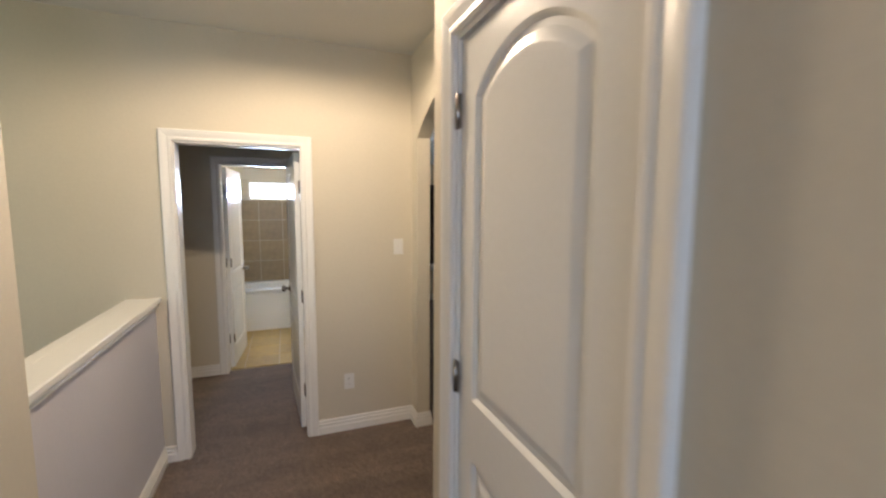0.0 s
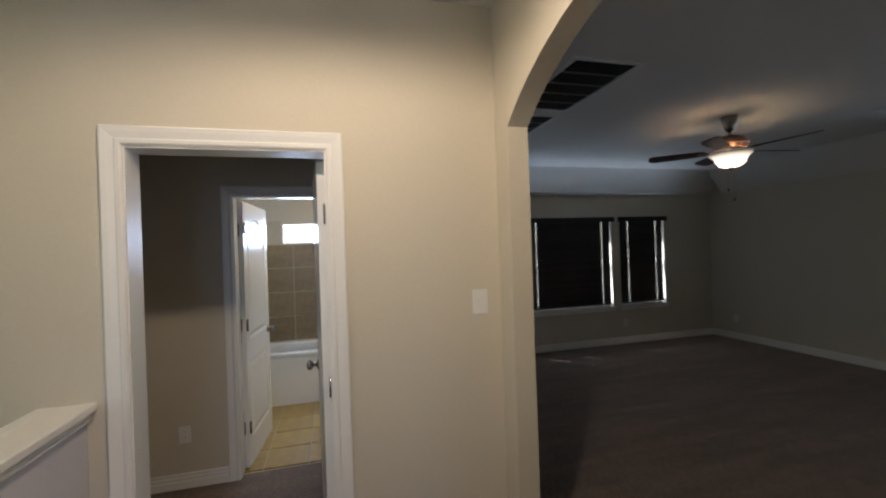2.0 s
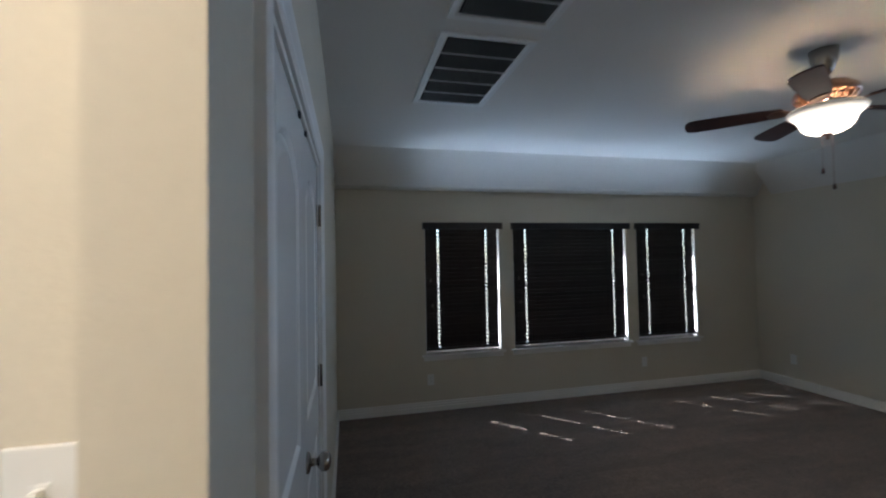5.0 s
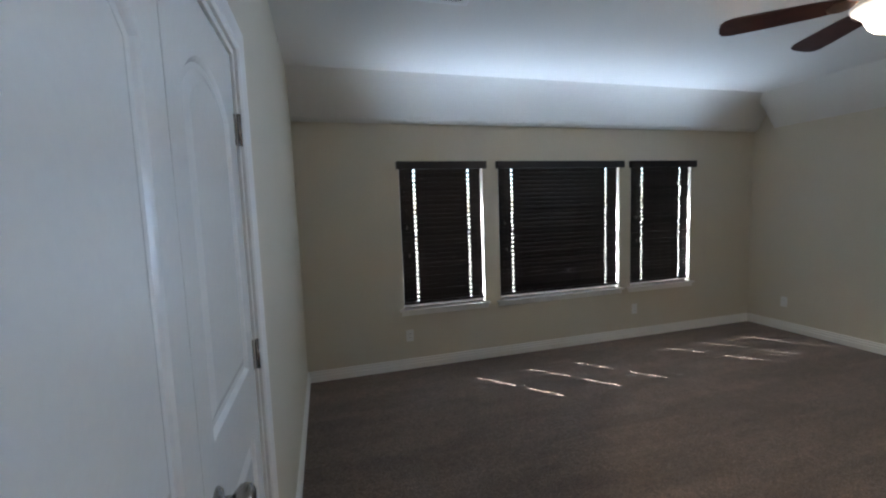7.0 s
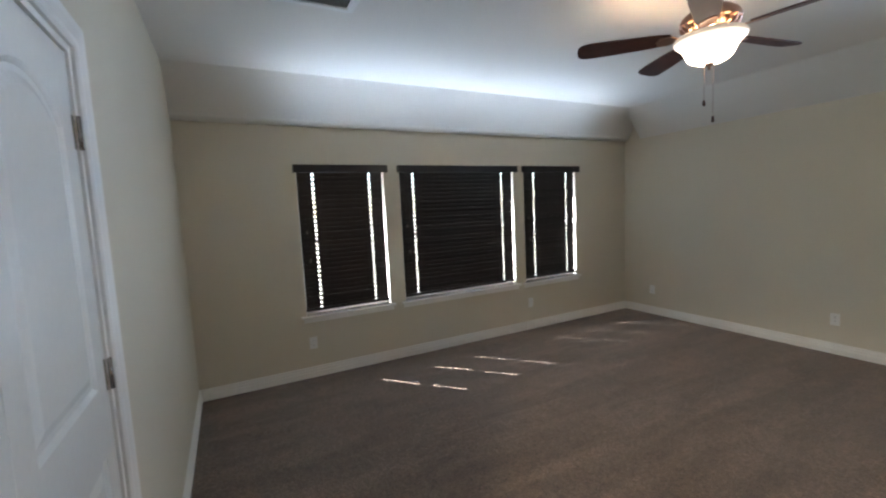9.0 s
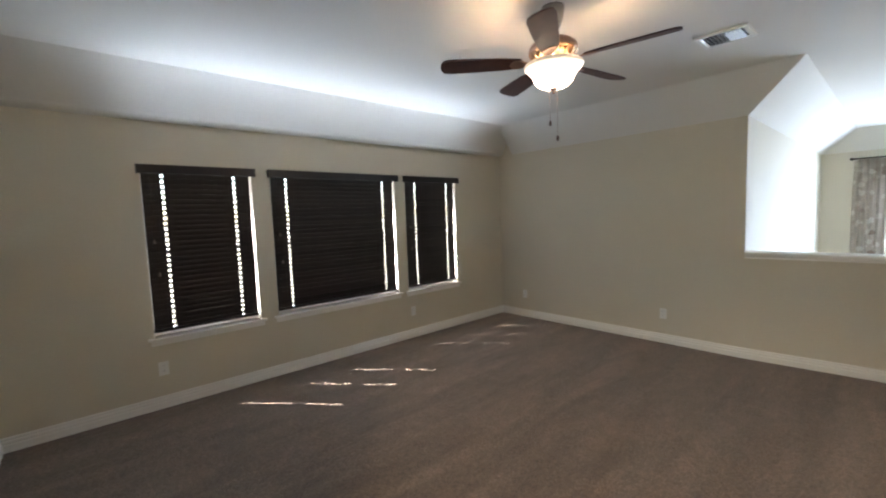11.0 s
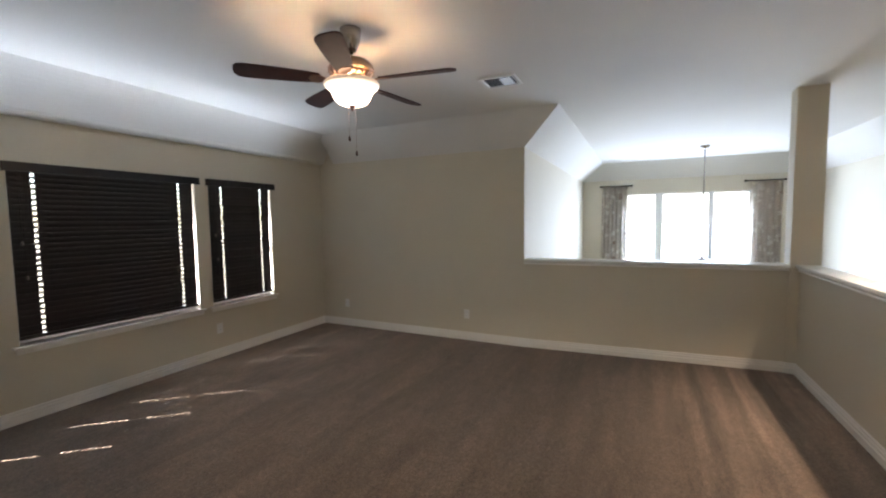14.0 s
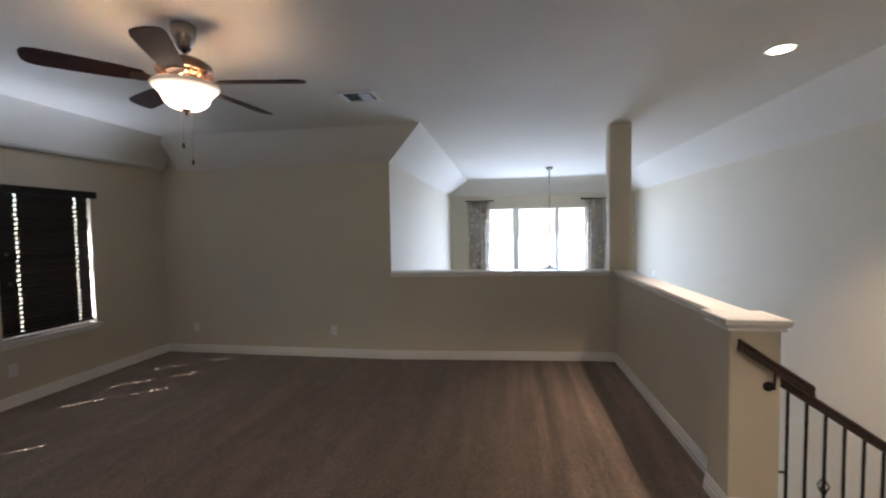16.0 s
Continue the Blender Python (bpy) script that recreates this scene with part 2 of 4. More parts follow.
    gx.inputs["From Min"].default_value, gx.inputs["From Max"].default_value = 4.0, 5.5
    gx.inputs["To Min"].default_value, gx.inputs["To Max"].default_value = 0.25, 1.0
    gm.operation = "MULTIPLY"
    nt.links.new(sep.outputs["X"], gx.inputs["Value"])
    nt.links.new(sep.outputs["Y"], fade.inputs["Value"])
    nt.links.new(gx.outputs[0], gm.inputs[0])
    nt.links.new(fade.outputs[0], gm.inputs[1])
    mean.inputs["Color1"].default_value = (1, 1, 1, 1)
    nt.links.new(gm.outputs[0], mean.inputs["Fac"])
    nt.links.new(both.outputs[0], mean.inputs["Color2"])
    r = mean
    m = nt.nodes.new("ShaderNodeMixRGB")
    m.blend_type = "MULTIPLY"
    m.inputs["Fac"].default_value = 1.0
    nt.links.new(hsv.outputs[0], m.inputs["Color1"])
    nt.links.new(r.outputs[0], m.inputs["Color2"])
    pile = nt.nodes.new("ShaderNodeMixRGB")
    pile.blend_type = "MULTIPLY"
    pile.inputs["Fac"].default_value = 1.0
    nt.links.new(m.outputs[0], pile.inputs["Color1"])
    nt.links.new(nap.outputs[0], pile.inputs["Color2"])
    nt.links.new(pile.outputs[0], b.inputs["Base Color"])
    b.inputs["Sheen Weight"].default_value = 0.15
    return mat


M_CARPET = carpet_material()


def curtain_material():
    mat = material("printed_curtain", (0.66, 0.60, 0.53), 0.9, vary=0.1, grain=150)
    nt = mat.node_tree
    b = nt.nodes["Principled BSDF"]
    hsv = next(n for n in nt.nodes if n.type == "HUE_SAT")
    tc = next(n for n in nt.nodes if n.type == "TEX_COORD")
    v, r = nt.nodes.new("ShaderNodeTexVoronoi"), nt.nodes.new("ShaderNodeMapRange")
    v.inputs["Scale"].default_value = 8.0
    r.inputs["From Min"].default_value, r.inputs["From Max"].default_value = 0.36, 0.43
    r.inputs["To Min"].default_value, r.inputs["To Max"].default_value = 1.0, 0.0
    m, ramp = nt.nodes.new("ShaderNodeMixRGB"), nt.nodes.new("ShaderNodeValToRGB")
    el = ramp.color_ramp.elements
    el[0].color, el[1].color = (0.90, 0.88, 0.83, 1), (0.36, 0.25, 0.20, 1)
    el.new(0.55).color = (0.80, 0.75, 0.67, 1)
    nt.links.new(tc.outputs["Object"], v.inputs["Vector"])
    nt.links.new(v.outputs["Distance"], r.inputs["Value"])
    nt.links.new(v.outputs["Color"], ramp.inputs["Fac"])
    nt.links.new(r.outputs[0], m.inputs["Fac"])
    nt.links.new(hsv.outputs[0], m.inputs["Color1"])
    nt.links.new(ramp.outputs[0], m.inputs["Color2"])
    nt.links.new(m.outputs[0], b.inputs["Base Color"])
    # thin cloth lets part of the daylight through
    thin, blend, end = nt.nodes.new("ShaderNodeBsdfTranslucent"), nt.nodes.new("ShaderNodeMixShader"), nt.nodes["Material Output"]
    blend.inputs[0].default_value = 0.4
    nt.links.new(m.outputs[0], thin.inputs["Color"])
    nt.links.new(b.outputs[0], blend.inputs[1])
    nt.links.new(thin.outputs[0], blend.inputs[2])
    nt.links.new(blend.outputs[0], end.inputs["Surface"])
    return mat


M_CURTAIN = curtain_material()


def glass_material():
    mat = bpy.data.materials.new("window_glass")
    mat.use_nodes = True
    b = mat.node_tree.nodes["Principled BSDF"]
    b.inputs["Base Color"].default_value = (0.95, 0.97, 0.97, 1)
    b.inputs["Roughness"].default_value, b.inputs["Transmission Weight"].default_value, b.inputs["IOR"].default_value = 0.0, 1.0, 1.1
    return mat


M_GLASS = glass_material()


# ---------------------------------------------------------------- mesh helpers
def box(bm, x0, x1, y0, y1, z0, z1, bev=0.0):
    vs = [bm.verts.new((x, y, z)) for x in (x0, x1) for y in (y0, y1) for z in (z0, z1)]
    fs = [bm.faces.new([vs[i] for i in q]) for q in ((0, 1, 3, 2), (4, 6, 7, 5), (0, 4, 5, 1), (2, 3, 7, 6), (0, 2, 6, 4), (1, 5, 7, 3))]
    if bev:
        bmesh.ops.bevel(bm, geom=list({e for f in fs for e in f.edges}), offset=bev, segments=2, affect="EDGES", profile=0.5)
    return bm


def prism(bm, pts, axis, lo, hi):
    """A flat outline (pairs) pushed along an axis from lo to hi."""
    def at(p, h):
        c = list(p)
        c.insert("xyz".index(axis), h)
        return bm.verts.new(c)
    a, b = [at(p, lo) for p in pts], [at(p, hi) for p in pts]
    bm.faces.new(a)
    bm.faces.new(b[::-1])
    for i in range(len(pts)):
        j = (i + 1) % len(pts)
        bm.faces.new((a[j], a[i], b[i], b[j]))
    return bm


def lathe(bm, profile, seg=24, centre=(0, 0, 0), axis="z"):
    def at(r, h, k):
        c, s = r * math.cos(2 * math.pi * k / seg), r * math.sin(2 * math.pi * k / seg)
        p = {"z": (c, s, h), "x": (h, c, s), "y": (c, h, s)}[axis]
        return bm.verts.new(Vector(p) + Vector(centre))
    rings = [[at(max(r, 1e-4), h, k) for k in range(seg)] for r, h in profile]
    for a, b in zip(rings, rings[1:]):
        for k in range(seg):
            bm.faces.new((a[k], a[(k + 1) % seg], b[(k + 1) % seg], b[k]))
    bm.faces.new(rings[0][::-1])
    bm.faces.new(rings[-1])
    for f in bm.faces:
        f.smooth = True
    return bm


def sweep(bm, path, profile, normal, closed=False):
    """A profile (u sideways to the left of the path, v along normal) carried along a flat path with mitred corners."""
    n = Vector(normal).normalized()
    pts = [Vector(p) for p in path]
    count = len(pts)
    rings = []
    for i, p in enumerate(pts):
        before = (p - pts[i - 1]).normalized() if (i or closed) else None
        after = (pts[(i + 1) % count] - p).normalized() if (i < count - 1 or closed) else None
        s1 = n.cross(before) if before else n.cross(after)
        s2 = n.cross(after) if after else s1
        m = (s1 + s2).normalized()
        m = m / max(m.dot(s1), 0.2)
        rings.append([bm.verts.new(p + m * u + n * v) for u, v in profile])
    pairs = list(zip(rings, rings[1:])) + ([(rings[-1], rings[0])] if closed else [])
    k = len(profile)
    for a, b in pairs:
        for j in range(k):
            bm.faces.new((a[j], a[(j + 1) % k], b[(j + 1) % k], b[j]))
    if not closed:
        bm.faces.new(rings[0][::-1])
        bm.faces.new(rings[-1])
    return bm


def tube(bm, a, b, r, seg=10):
    a, b = Vector(a), Vector(b)
    q = (b - a).to_track_quat("Z", "Y")
    rings = [[bm.verts.new(p + q @ Vector((r * math.cos(2 * math.pi * k / seg), r * math.sin(2 * math.pi * k / seg), 0))) for k in range(seg)] for p in (a, b)]
    for k in range(seg):
        bm.faces.new((rings[0][k], rings[0][(k + 1) % seg], rings[1][(k + 1) % seg], rings[1][k])).smooth = True
    bm.faces.new(rings[0][::-1])
    bm.faces.new(rings[1])
    return bm


def mesh(name, bm, mat):
    bmesh.ops.recalc_face_normals(bm, faces=bm.faces)
    data = bpy.data.meshes.new(name)
    bm.to_mesh(data)
    bm.free()
    data.materials.append(mat)
    return new(name, data)


def part(name, bm, mat, parent, label=""):
    ob = mesh(name, bm, mat)
    ob.parent = parent
    return tagged(ob, label) if label else ob


def again(name, ob, parent, at):
    """Another piece on the same mesh."""
    o = new(name, ob.data)
    o.parent = parent
    o.location = at
    return o


def thing(name, m, label, category, group="", kind=""):
    ob = new(name)
    ob.matrix_world = m
    return tagged(ob, label, category, group, kind)


def structure(name, bm, mat, label, category):
    return tagged(mesh(name, bm, mat), label, category, "", "structure")


# ---------------------------------------------------------------- structure: floors
bm = bmesh.new()
box(bm, XL - 0.2, XF, 4.18, YW, -0.25, 0.0)
box(bm, 0.2, 3.0, 0.9, YD + 0.06, -0.25, 0.0)
box(bm, 0.4, 3.0, YD + 0.06, 7.66, -0.25, 0.0)
prism(bm, [(XF, 4.18), (XS, 4.18), (XS, YC), (XF, YO)], "z", -0.25, 0.0)
structure("floor", bm, M_CARPET, "taupe brown cut-pile carpet with vacuum strokes", "carpet")

bm = bmesh.new()
box(bm, XF, XE + 0.2, YS - 0.2, YO + 0.2, LOW - 0.2, LOW)
box(bm, 4.0, XF, YS - 0.2, 4.18, LOW - 0.2, LOW)
structure("floor_foyer", bm, M_TILE2, "ochre tiled floor of the foyer below", "floor")
bm = bmesh.new()
box(bm, 1.0, 3.1, 7.66, 9.9, -0.25, -0.012)
floor_bath = structure("floor_bath", bm, M_GROUT, "bathroom floor of square ochre tiles with pale grout", "tiled floor")

# ---------------------------------------------------------------- structure: ceiling with its sloped edges
SL = YW - 0.345
bm = bmesh.new()
box(bm, 8.238, XE + 0.2, YS + 0.4, YU, CEIL, CEIL + 0.2)
box(bm, XL, 8.238, YS + 0.4, SL, CEIL, CEIL + 0.2)
box(bm, -0.8, XL, 0.8, YW + 0.2, CEIL, CEIL + 0.2)
bend = [((1 - k) ** 2, 2 * k * (1 - k), k * k) for k in (i / 10 for i in range(11))]
prism(bm, [(SL * p + (SL + 0.16) * q + (YW - 0.075) * r, CEIL * p + (CEIL - 0.09) * q + (KINK + 0.052) * r) for p, q, r in bend] + [(YW - 0.070, KINK + 0.030), (YW - 0.050, KINK + 0.014), (YW, KINK), (YW + 0.16, KINK), (YW + 0.16, CEIL + 0.2), (SL, CEIL + 0.2)], "x", XL, XF + 0.16)
prism(bm, [(8.238 * p + 8.34 * q + XF * r, CEIL * p + (CEIL - 0.075) * q + KINK * r) for p, q, r in bend] + [(XF + 0.16, KINK), (XF + 0.16, CEIL + 0.2), (8.238, CEIL + 0.2)], "y", YO, SL + 0.1)
prism(bm, [(YU, CEIL), (YO, KINK), (YO + 0.14, KINK), (YO + 0.14, CEIL + 0.2), (YU, CEIL + 0.2)], "x", 8.9, XE + 0.2)
prism(bm, [(YS + 0.42, CEIL), (YS, KINK), (YS - 0.14, KINK), (YS - 0.14, CEIL + 0.2), (YS + 0.42, CEIL + 0.2)], "x", XL, XE + 0.2)
prism(bm, [(XE - 0.33, CEIL), (XE, KINK), (XE + 0.2, KINK), (XE + 0.2, CEIL + 0.2), (XE - 0.33, CEIL + 0.2)], "y", YS, YO)
# slope turning into the foyer over the ledge opening
vs = [bm.verts.new(p) for p in ((8.238, YU, CEIL), (XF, YO, KINK), (8.95, YO, KINK), (8.95, YU, CEIL), (8.238, YU, CEIL + 0.1), (8.95, YU, CEIL + 0.1), (XF, YO + 0.05, CEIL + 0.1), (8.95, YO + 0.05, CEIL + 0.1))]
for q in ((0, 1, 2, 3), (0, 4, 6, 1), (4, 5, 7, 6), (3, 2, 7, 5), (1, 6, 7, 2), (0, 3, 5, 4)):
    bm.faces.new([vs[i] for i in q])
vs = [bm.verts.new(p) for p in ((8.238, YU, CEIL), (8.238, YO, CEIL), (XF, YO, KINK), (8.238, YO, CEIL + 0.1))]
for q in ((0, 1, 2), (0, 1, 3), (1, 2, 3), (0, 2, 3)):
    bm.faces.new([vs[i] for i in q])
structure("ceiling", bm, M_CEIL, "off-white painted ceiling with sloped edges", "ceiling")


# ---------------------------------------------------------------- structure: walls
def wall_openings(bm, axis, lo, hi, a0, a1, z0, z1, holes):
    """A wall slab from lo to hi across, a0 to a1 along, with rectangular holes (a, b, zlo, zhi)."""
    cuts = sorted({a0, a1, *[h[0] for h in holes], *[h[1] for h in holes]})
    def put(a, b, u, v):
        if axis == "x":
            box(bm, lo, hi, a, b, u, v)
        else:
            box(bm, a, b, lo, hi, u, v)
    for a, b in zip(cuts, cuts[1:]):
        h = next((h for h in holes if h[0] <= a and b <= h[1]), None)
        if not h:
            put(a, b, z0, z1)
        else:
            if h[2] > z0:
                put(a, b, z0, h[2])
            if h[3] < z1:
                put(a, b, h[3], z1)


WIN = [(4.128, 4.985), (5.148, 6.618), (6.762, 7.622)]
WZ0, WZ1 = 0.60, 2.0
bm = bmesh.new()
wall_openings(bm, "y", YW, YW + 0.16, XL - 0.12, XF + 0.16, LOW, CEIL + 0.2, [(a, b, WZ0, WZ1) for a, b in WIN])
structure("wall_north", bm, M_WALL, "beige painted wall with three window openings", "wall")

# unseen box added to cut off the high sun and shorten the floor streaks
bm = bmesh.new()
box(bm, XL - 0.6, XF + 1.0, YW + 0.16, YW + 0.68, 2.56, 2.68)
structure("eaves", bm, M_TRIM, "unseen sun-blocking box added outside above the windows", "eaves")

# west wall of the game room: closet opening and arch
CL0, CL1, CLH = 6.272, 7.435, 2.03
A0, A1, AZ, ATOP = 4.475, 6.008, 2.131, 2.395
bm = bmesh.new()
wall_openings(bm, "x", XA, XL, A1, YW, -0.2, CEIL, [(CL0, CL1, -0.2, CLH)])
half = (A1 - A0) / 2
rise = ATOP - AZ
R = (half ** 2 + rise ** 2) / (2 * rise)
arc = [A0 + half + half * math.cos(math.pi * k / 24) for k in range(25)]
arc = [(y, ATOP - R + math.sqrt(max(R * R - (y - A0 - half) ** 2, 0))) for y in arc]
for (ya, za), (yb, zb) in zip(arc, arc[1:]):
    prism(bm, [(yb, zb), (ya, za), (ya, CEIL), (yb, CEIL)], "x", XA, XL)
box(bm, XA, XL, 4.1, A0, -0.2, CEIL)
structure("wall_west", bm, M_WALL, "beige wall with an arched opening and a closet", "wall")

# east wall: full part, half wall under the ledge
bm = bmesh.new()
box(bm, XF, XF + 0.14, YO, YW, LOW, CEIL)
prism(bm, [(XF, YO), (XS, YC), (XS + 0.14, YC), (XF + 0.14, YO)], "z", LOW, 1.035)
structure("wall_east", bm, M_WALL, "beige wall with a wide ledge opening to the foyer", "wall")
bm = bmesh.new()
box(bm, XF + 0.14, XE + 0.2, YO, YO + 0.14, LOW, CEIL)
structure("wall_foyer_north", bm, M_WALL, "pale wall of the two-storey foyer", "wall")
bm = bmesh.new()
FW = (3.70, 6.00, -0.4, 2.062)
wall_openings(bm, "x", XE, XE + 0.16, YS - 0.14, YO + 0.14, LOW, CEIL + 0.2, [FW])
structure("wall_foyer_east", bm, M_WALL, "pale foyer wall with a wide triple window", "wall")
bm = bmesh.new()
box(bm, XL, XE + 0.2, YS - 0.14, YS, LOW, CEIL + 0.2)
structure("wall_foyer_south", bm, M_WALL, "pale wall along the stairs", "wall")
bm = bmesh.new()
box(bm, XL, 5.15, 4.04, 4.18, LOW, CEIL)
box(bm, 5.01, 5.15, YS, 4.04, LOW, CEIL)
structure("wall_south", bm, M_WALL, "beige wall beside the stair opening", "wall")
bm = bmesh.new()
box(bm, XS - 0.018, XS + 0.16, 4.145, YC, LOW, CEIL, 0.006)
structure("column", bm, M_WALL, "square beige column at the corner of the ledge", "column")
bm = bmesh.new()
box(bm, 6.37, XS - 0.018, 4.18, 4.30, LOW, 1.035)
structure("half_wall", bm, M_WALL, "beige half wall along the stairwell", "half wall")
bm = bmesh.new()
box(bm, 6.135, 6.37, 4.13, 4.375, LOW, 1.035, 0.006)
structure("newel_post", bm, M_WALL, "square beige plastered post ending the half wall", "post")

# hall
D1, D1H = (1.598, 2.322), 2.03
bm = bmesh.new()
wall_openings(bm, "y", YD, YD + 0.12, -0.6, XA, -0.2, CEIL, [(D1[0] - 0.02, D1[1] + 0.02, -0.2, D1H + 0.015)])
structure("wall_hall_end", bm, M_WALL, "beige hall wall with an open doorway", "wall")
X0 = 2.655
E0, E1, E0H = 3.585, 4.20, 2.085
bm = bmesh.new()
wall_openings(bm, "x", X0, X0 + 0.12, 0.9, 4.385, -0.2, CEIL, [(E0 - 0.01, E1 + 0.01, -0.2, E0H + 0.01)])
box(bm, X0 + 0.12, XA, 4.265, 4.385, -0.2, CEIL)
structure("wall_hall_east", bm, M_WALL, "tan hall wall with a closet door", "wall")
bm = bmesh.new()
box(bm, 1.36, 1.50, 0.9, 4.685, -0.2, CEIL)
structure("wall_hall_west", bm, M_WALL, "tan wall end beside the half wall", "wall")
bm = bmesh.new()
box(bm, 1.33, 1.45, 4.685, YD, LOW, 1.045)
structure("half_wall_hall", bm, M_HALF, "white painted half wall along the hall, tinted for cool light", "half wall")
bm = bmesh.new()
# the opening is assumed, to go with the hall's cool fill
wall_openings(bm, "y", 0.8, 0.92, -0.7, XL, -0.2, CEIL, [(1.5, 2.5, 0.9, 2.2)])
structure("wall_hall_south", bm, M_WALL, "unseen tan hall wall with an assumed window opening", "wall")
bm = bmesh.new()
# assumed opening, out of view, behind the greenish fill
wall_openings(bm, "x", -0.7, -0.6, 0.9, YW, LOW, CEIL, [(3.8, 5.0, 0.9, 2.3)])
structure("wall_void_west", bm, M_WALL, "pale wall of the open stairwell", "wall")
bm = bmesh.new()
box(bm, X0 + 0.12, X0 + 0.6, 3.0, 3.06, -0.2, CEIL)
box(bm, X0 + 0.6, X0 + 0.66, 3.0, 4.265, -0.2, CEIL)
structure("wall_linen_closet", bm, M_WALL, "tan inner wall of the closet", "wall")

# passage and bathroom behind the doorway
YB = 7.6
B0, B1, BH = 1.655, 2.40, 2.03
bm = bmesh.new()
wall_openings(bm, "y", YB, YB + 0.12, 0.3, XA, -0.2, CEIL, [(B0 - 0.02, B1 + 0.02, -0.2, BH + 0.015)])
structure("wall_passage", bm, M_WALL, "shaded beige passage wall with the bathroom doorway", "wall")
bm = bmesh.new()
box(bm, 0.3, 0.42, YD + 0.12, YB, -0.2, CEIL)
structure("wall_passage_west", bm, M_WALL, "shaded beige end wall of the passage", "wall")
bm = bmesh.new()
BW = (1.74, 2.50, 1.735, 1.985)
wall_openings(bm, "y", 9.75, 9.89, 1.0, XA, -0.2, CEIL, [BW])
structure("wall_bath_north", bm, M_WALL, "bathroom wall with a small high window", "wall")
bm = bmesh.new()
box(bm, 1.0, 1.12, YB + 0.12, 9.75, -0.2, CEIL)
structure("wall_bath_west", bm, M_WALL, "bathroom side wall", "wall")

# ground outside
bm = bmesh.new()
box(bm, -900, 900, -900, 900, LOW - 0.6, LOW - 0.25)
structure("ground", bm, M_GROUND, "pale sunlit ground around the house", "ground")

bm = bmesh.new()
box(bm, 1.2, 3.1, 10.9, 10.95, 0.9, 3.2)
M_SKYCARD = material("bright_sky", (0.9, 0.95, 1.0), 1.0, emit=((0.86, 0.94, 1.0), 0.6))
structure("backdrop", bm, M_SKYCARD, "bright daylight outside the bathroom window", "backdrop")

# ---------------------------------------------------------------- trim
BASE = [(0, 0), (0.018, 0), (0.018, 0.050), (0.010, 0.054), (0.010, 0.058), (0.014, 0.062), (0.014, 0.076), (0.006, 0.080), (0.006, 0.084), (0.009, 0.088), (0.009, 0.097), (0, 0.104)]
CASE = [(0, 0), (0, 0.010), (0.008, 0.016), (0.020, 0.016), (0.026, 0.013), (0.050, 0.019), (0.066, 0.021), (0.072, 0.017), (0.072, 0)]
UP = (0, 0, 1)


def baseboard(path):
    structure("baseboard", sweep(bmesh.new(), [(x, y, 0.001) for x, y in path], BASE, UP), M_TRIM, "white moulded baseboard", "baseboard")


baseboard([(XS, YC), (XF, YO), (XF, YW), (XL, YW), (XL, CL1 + 0.072)])
baseboard([(XL, CL0 - 0.072), (XL, A1), (XA, A1), (XA, YD), (D1[1] + 0.075, YD)])
baseboard([(6.37, 4.375), (6.37, 4.30), (XS - 0.018, 4.30), (XS - 0.018, YC), (XS, YC)])
baseboard([(6.135, 4.13), (6.135, 4.375), (6.37, 4.375)])
baseboard([(D1[0] - 0.075, YD), (1.45, YD), (1.45, 4.685)])
baseboard([(XA, 4.46), (XA, 4.385), (X0, 4.385), (X0, 4.275)])
baseboard([(B0 - 0.075, YB), (0.42, YB)])
baseboard([(X0, E0 - 0.08), (X0, 1.0)])


def casing(name, a, b, head, plane, axis, side, parent=None):
    """Moulded frame round an opening from a to b along the wall; side: which way the wall's face looks."""
    if axis == "y":
        pts, n = [(a, plane, 0), (a, plane, head), (b, plane, head), (b, plane, 0)], (0, side, 0)
    else:
        pts, n = [(plane, a, 0), (plane, a, head), (plane, b, head), (plane, b, 0)], (side, 0, 0)
    # keep the profile on the outer side of the opening
    v = Vector(n)
    first = v.cross((Vector(pts[1]) - Vector(pts[0])).normalized())
    outward = (Vector(pts[0]) - Vector(pts[3])).normalized()
    if first.dot(outward) < 0:
        pts = pts[::-1]
    return structure(name, sweep(bmesh.new(), pts, CASE, n), M_TRIM, "white moulded door casing", "door casing")


def jamb(a, b, head, lo, hi, axis, t=0.018):
    bm = bmesh.new()
    def put(u0, u1, z0, z1):
        if axis == "y":
            box(bm, u0, u1, lo, hi, z0, z1)
        else:
            box(bm, lo, hi, u0, u1, z0, z1)
    put(a - t, a, 0, head + t)
    put(b, b + t, 0, head + t)
    put(a, b, head, head + t)
    return structure("door_jamb", bm, M_TRIM, "white door jamb lining", "door jamb")


casing("trim_hall_door", D1[0] - 0.006, D1[1] + 0.006, D1H + 0.008, YD, "y", -1)
jamb(D1[0], D1[1], D1H, YD - 0.002, YD + 0.122, "y")
casing("trim_bath_door", B0 - 0.006, B1 + 0.006, BH + 0.008, YB, "y", -1)
jamb(B0, B1, BH, YB - 0.002, YB + 0.122, "y")
casing("trim_closet", CL0 - 0.006, CL1 + 0.006, CLH + 0.004, XL, "x", 1)
jamb(CL0 + 0.018, CL1 - 0.018, CLH - 0.018, XA, XL + 0.002, "x")
casing("trim_linen_door", E0 - 0.006, E1 + 0.006, E0H + 0.006, X0, "x", -1)
jamb(E0 + 0.008, E1 - 0.008, E0H - 0.008, X0 - 0.002, X0 + 0.12, "x")


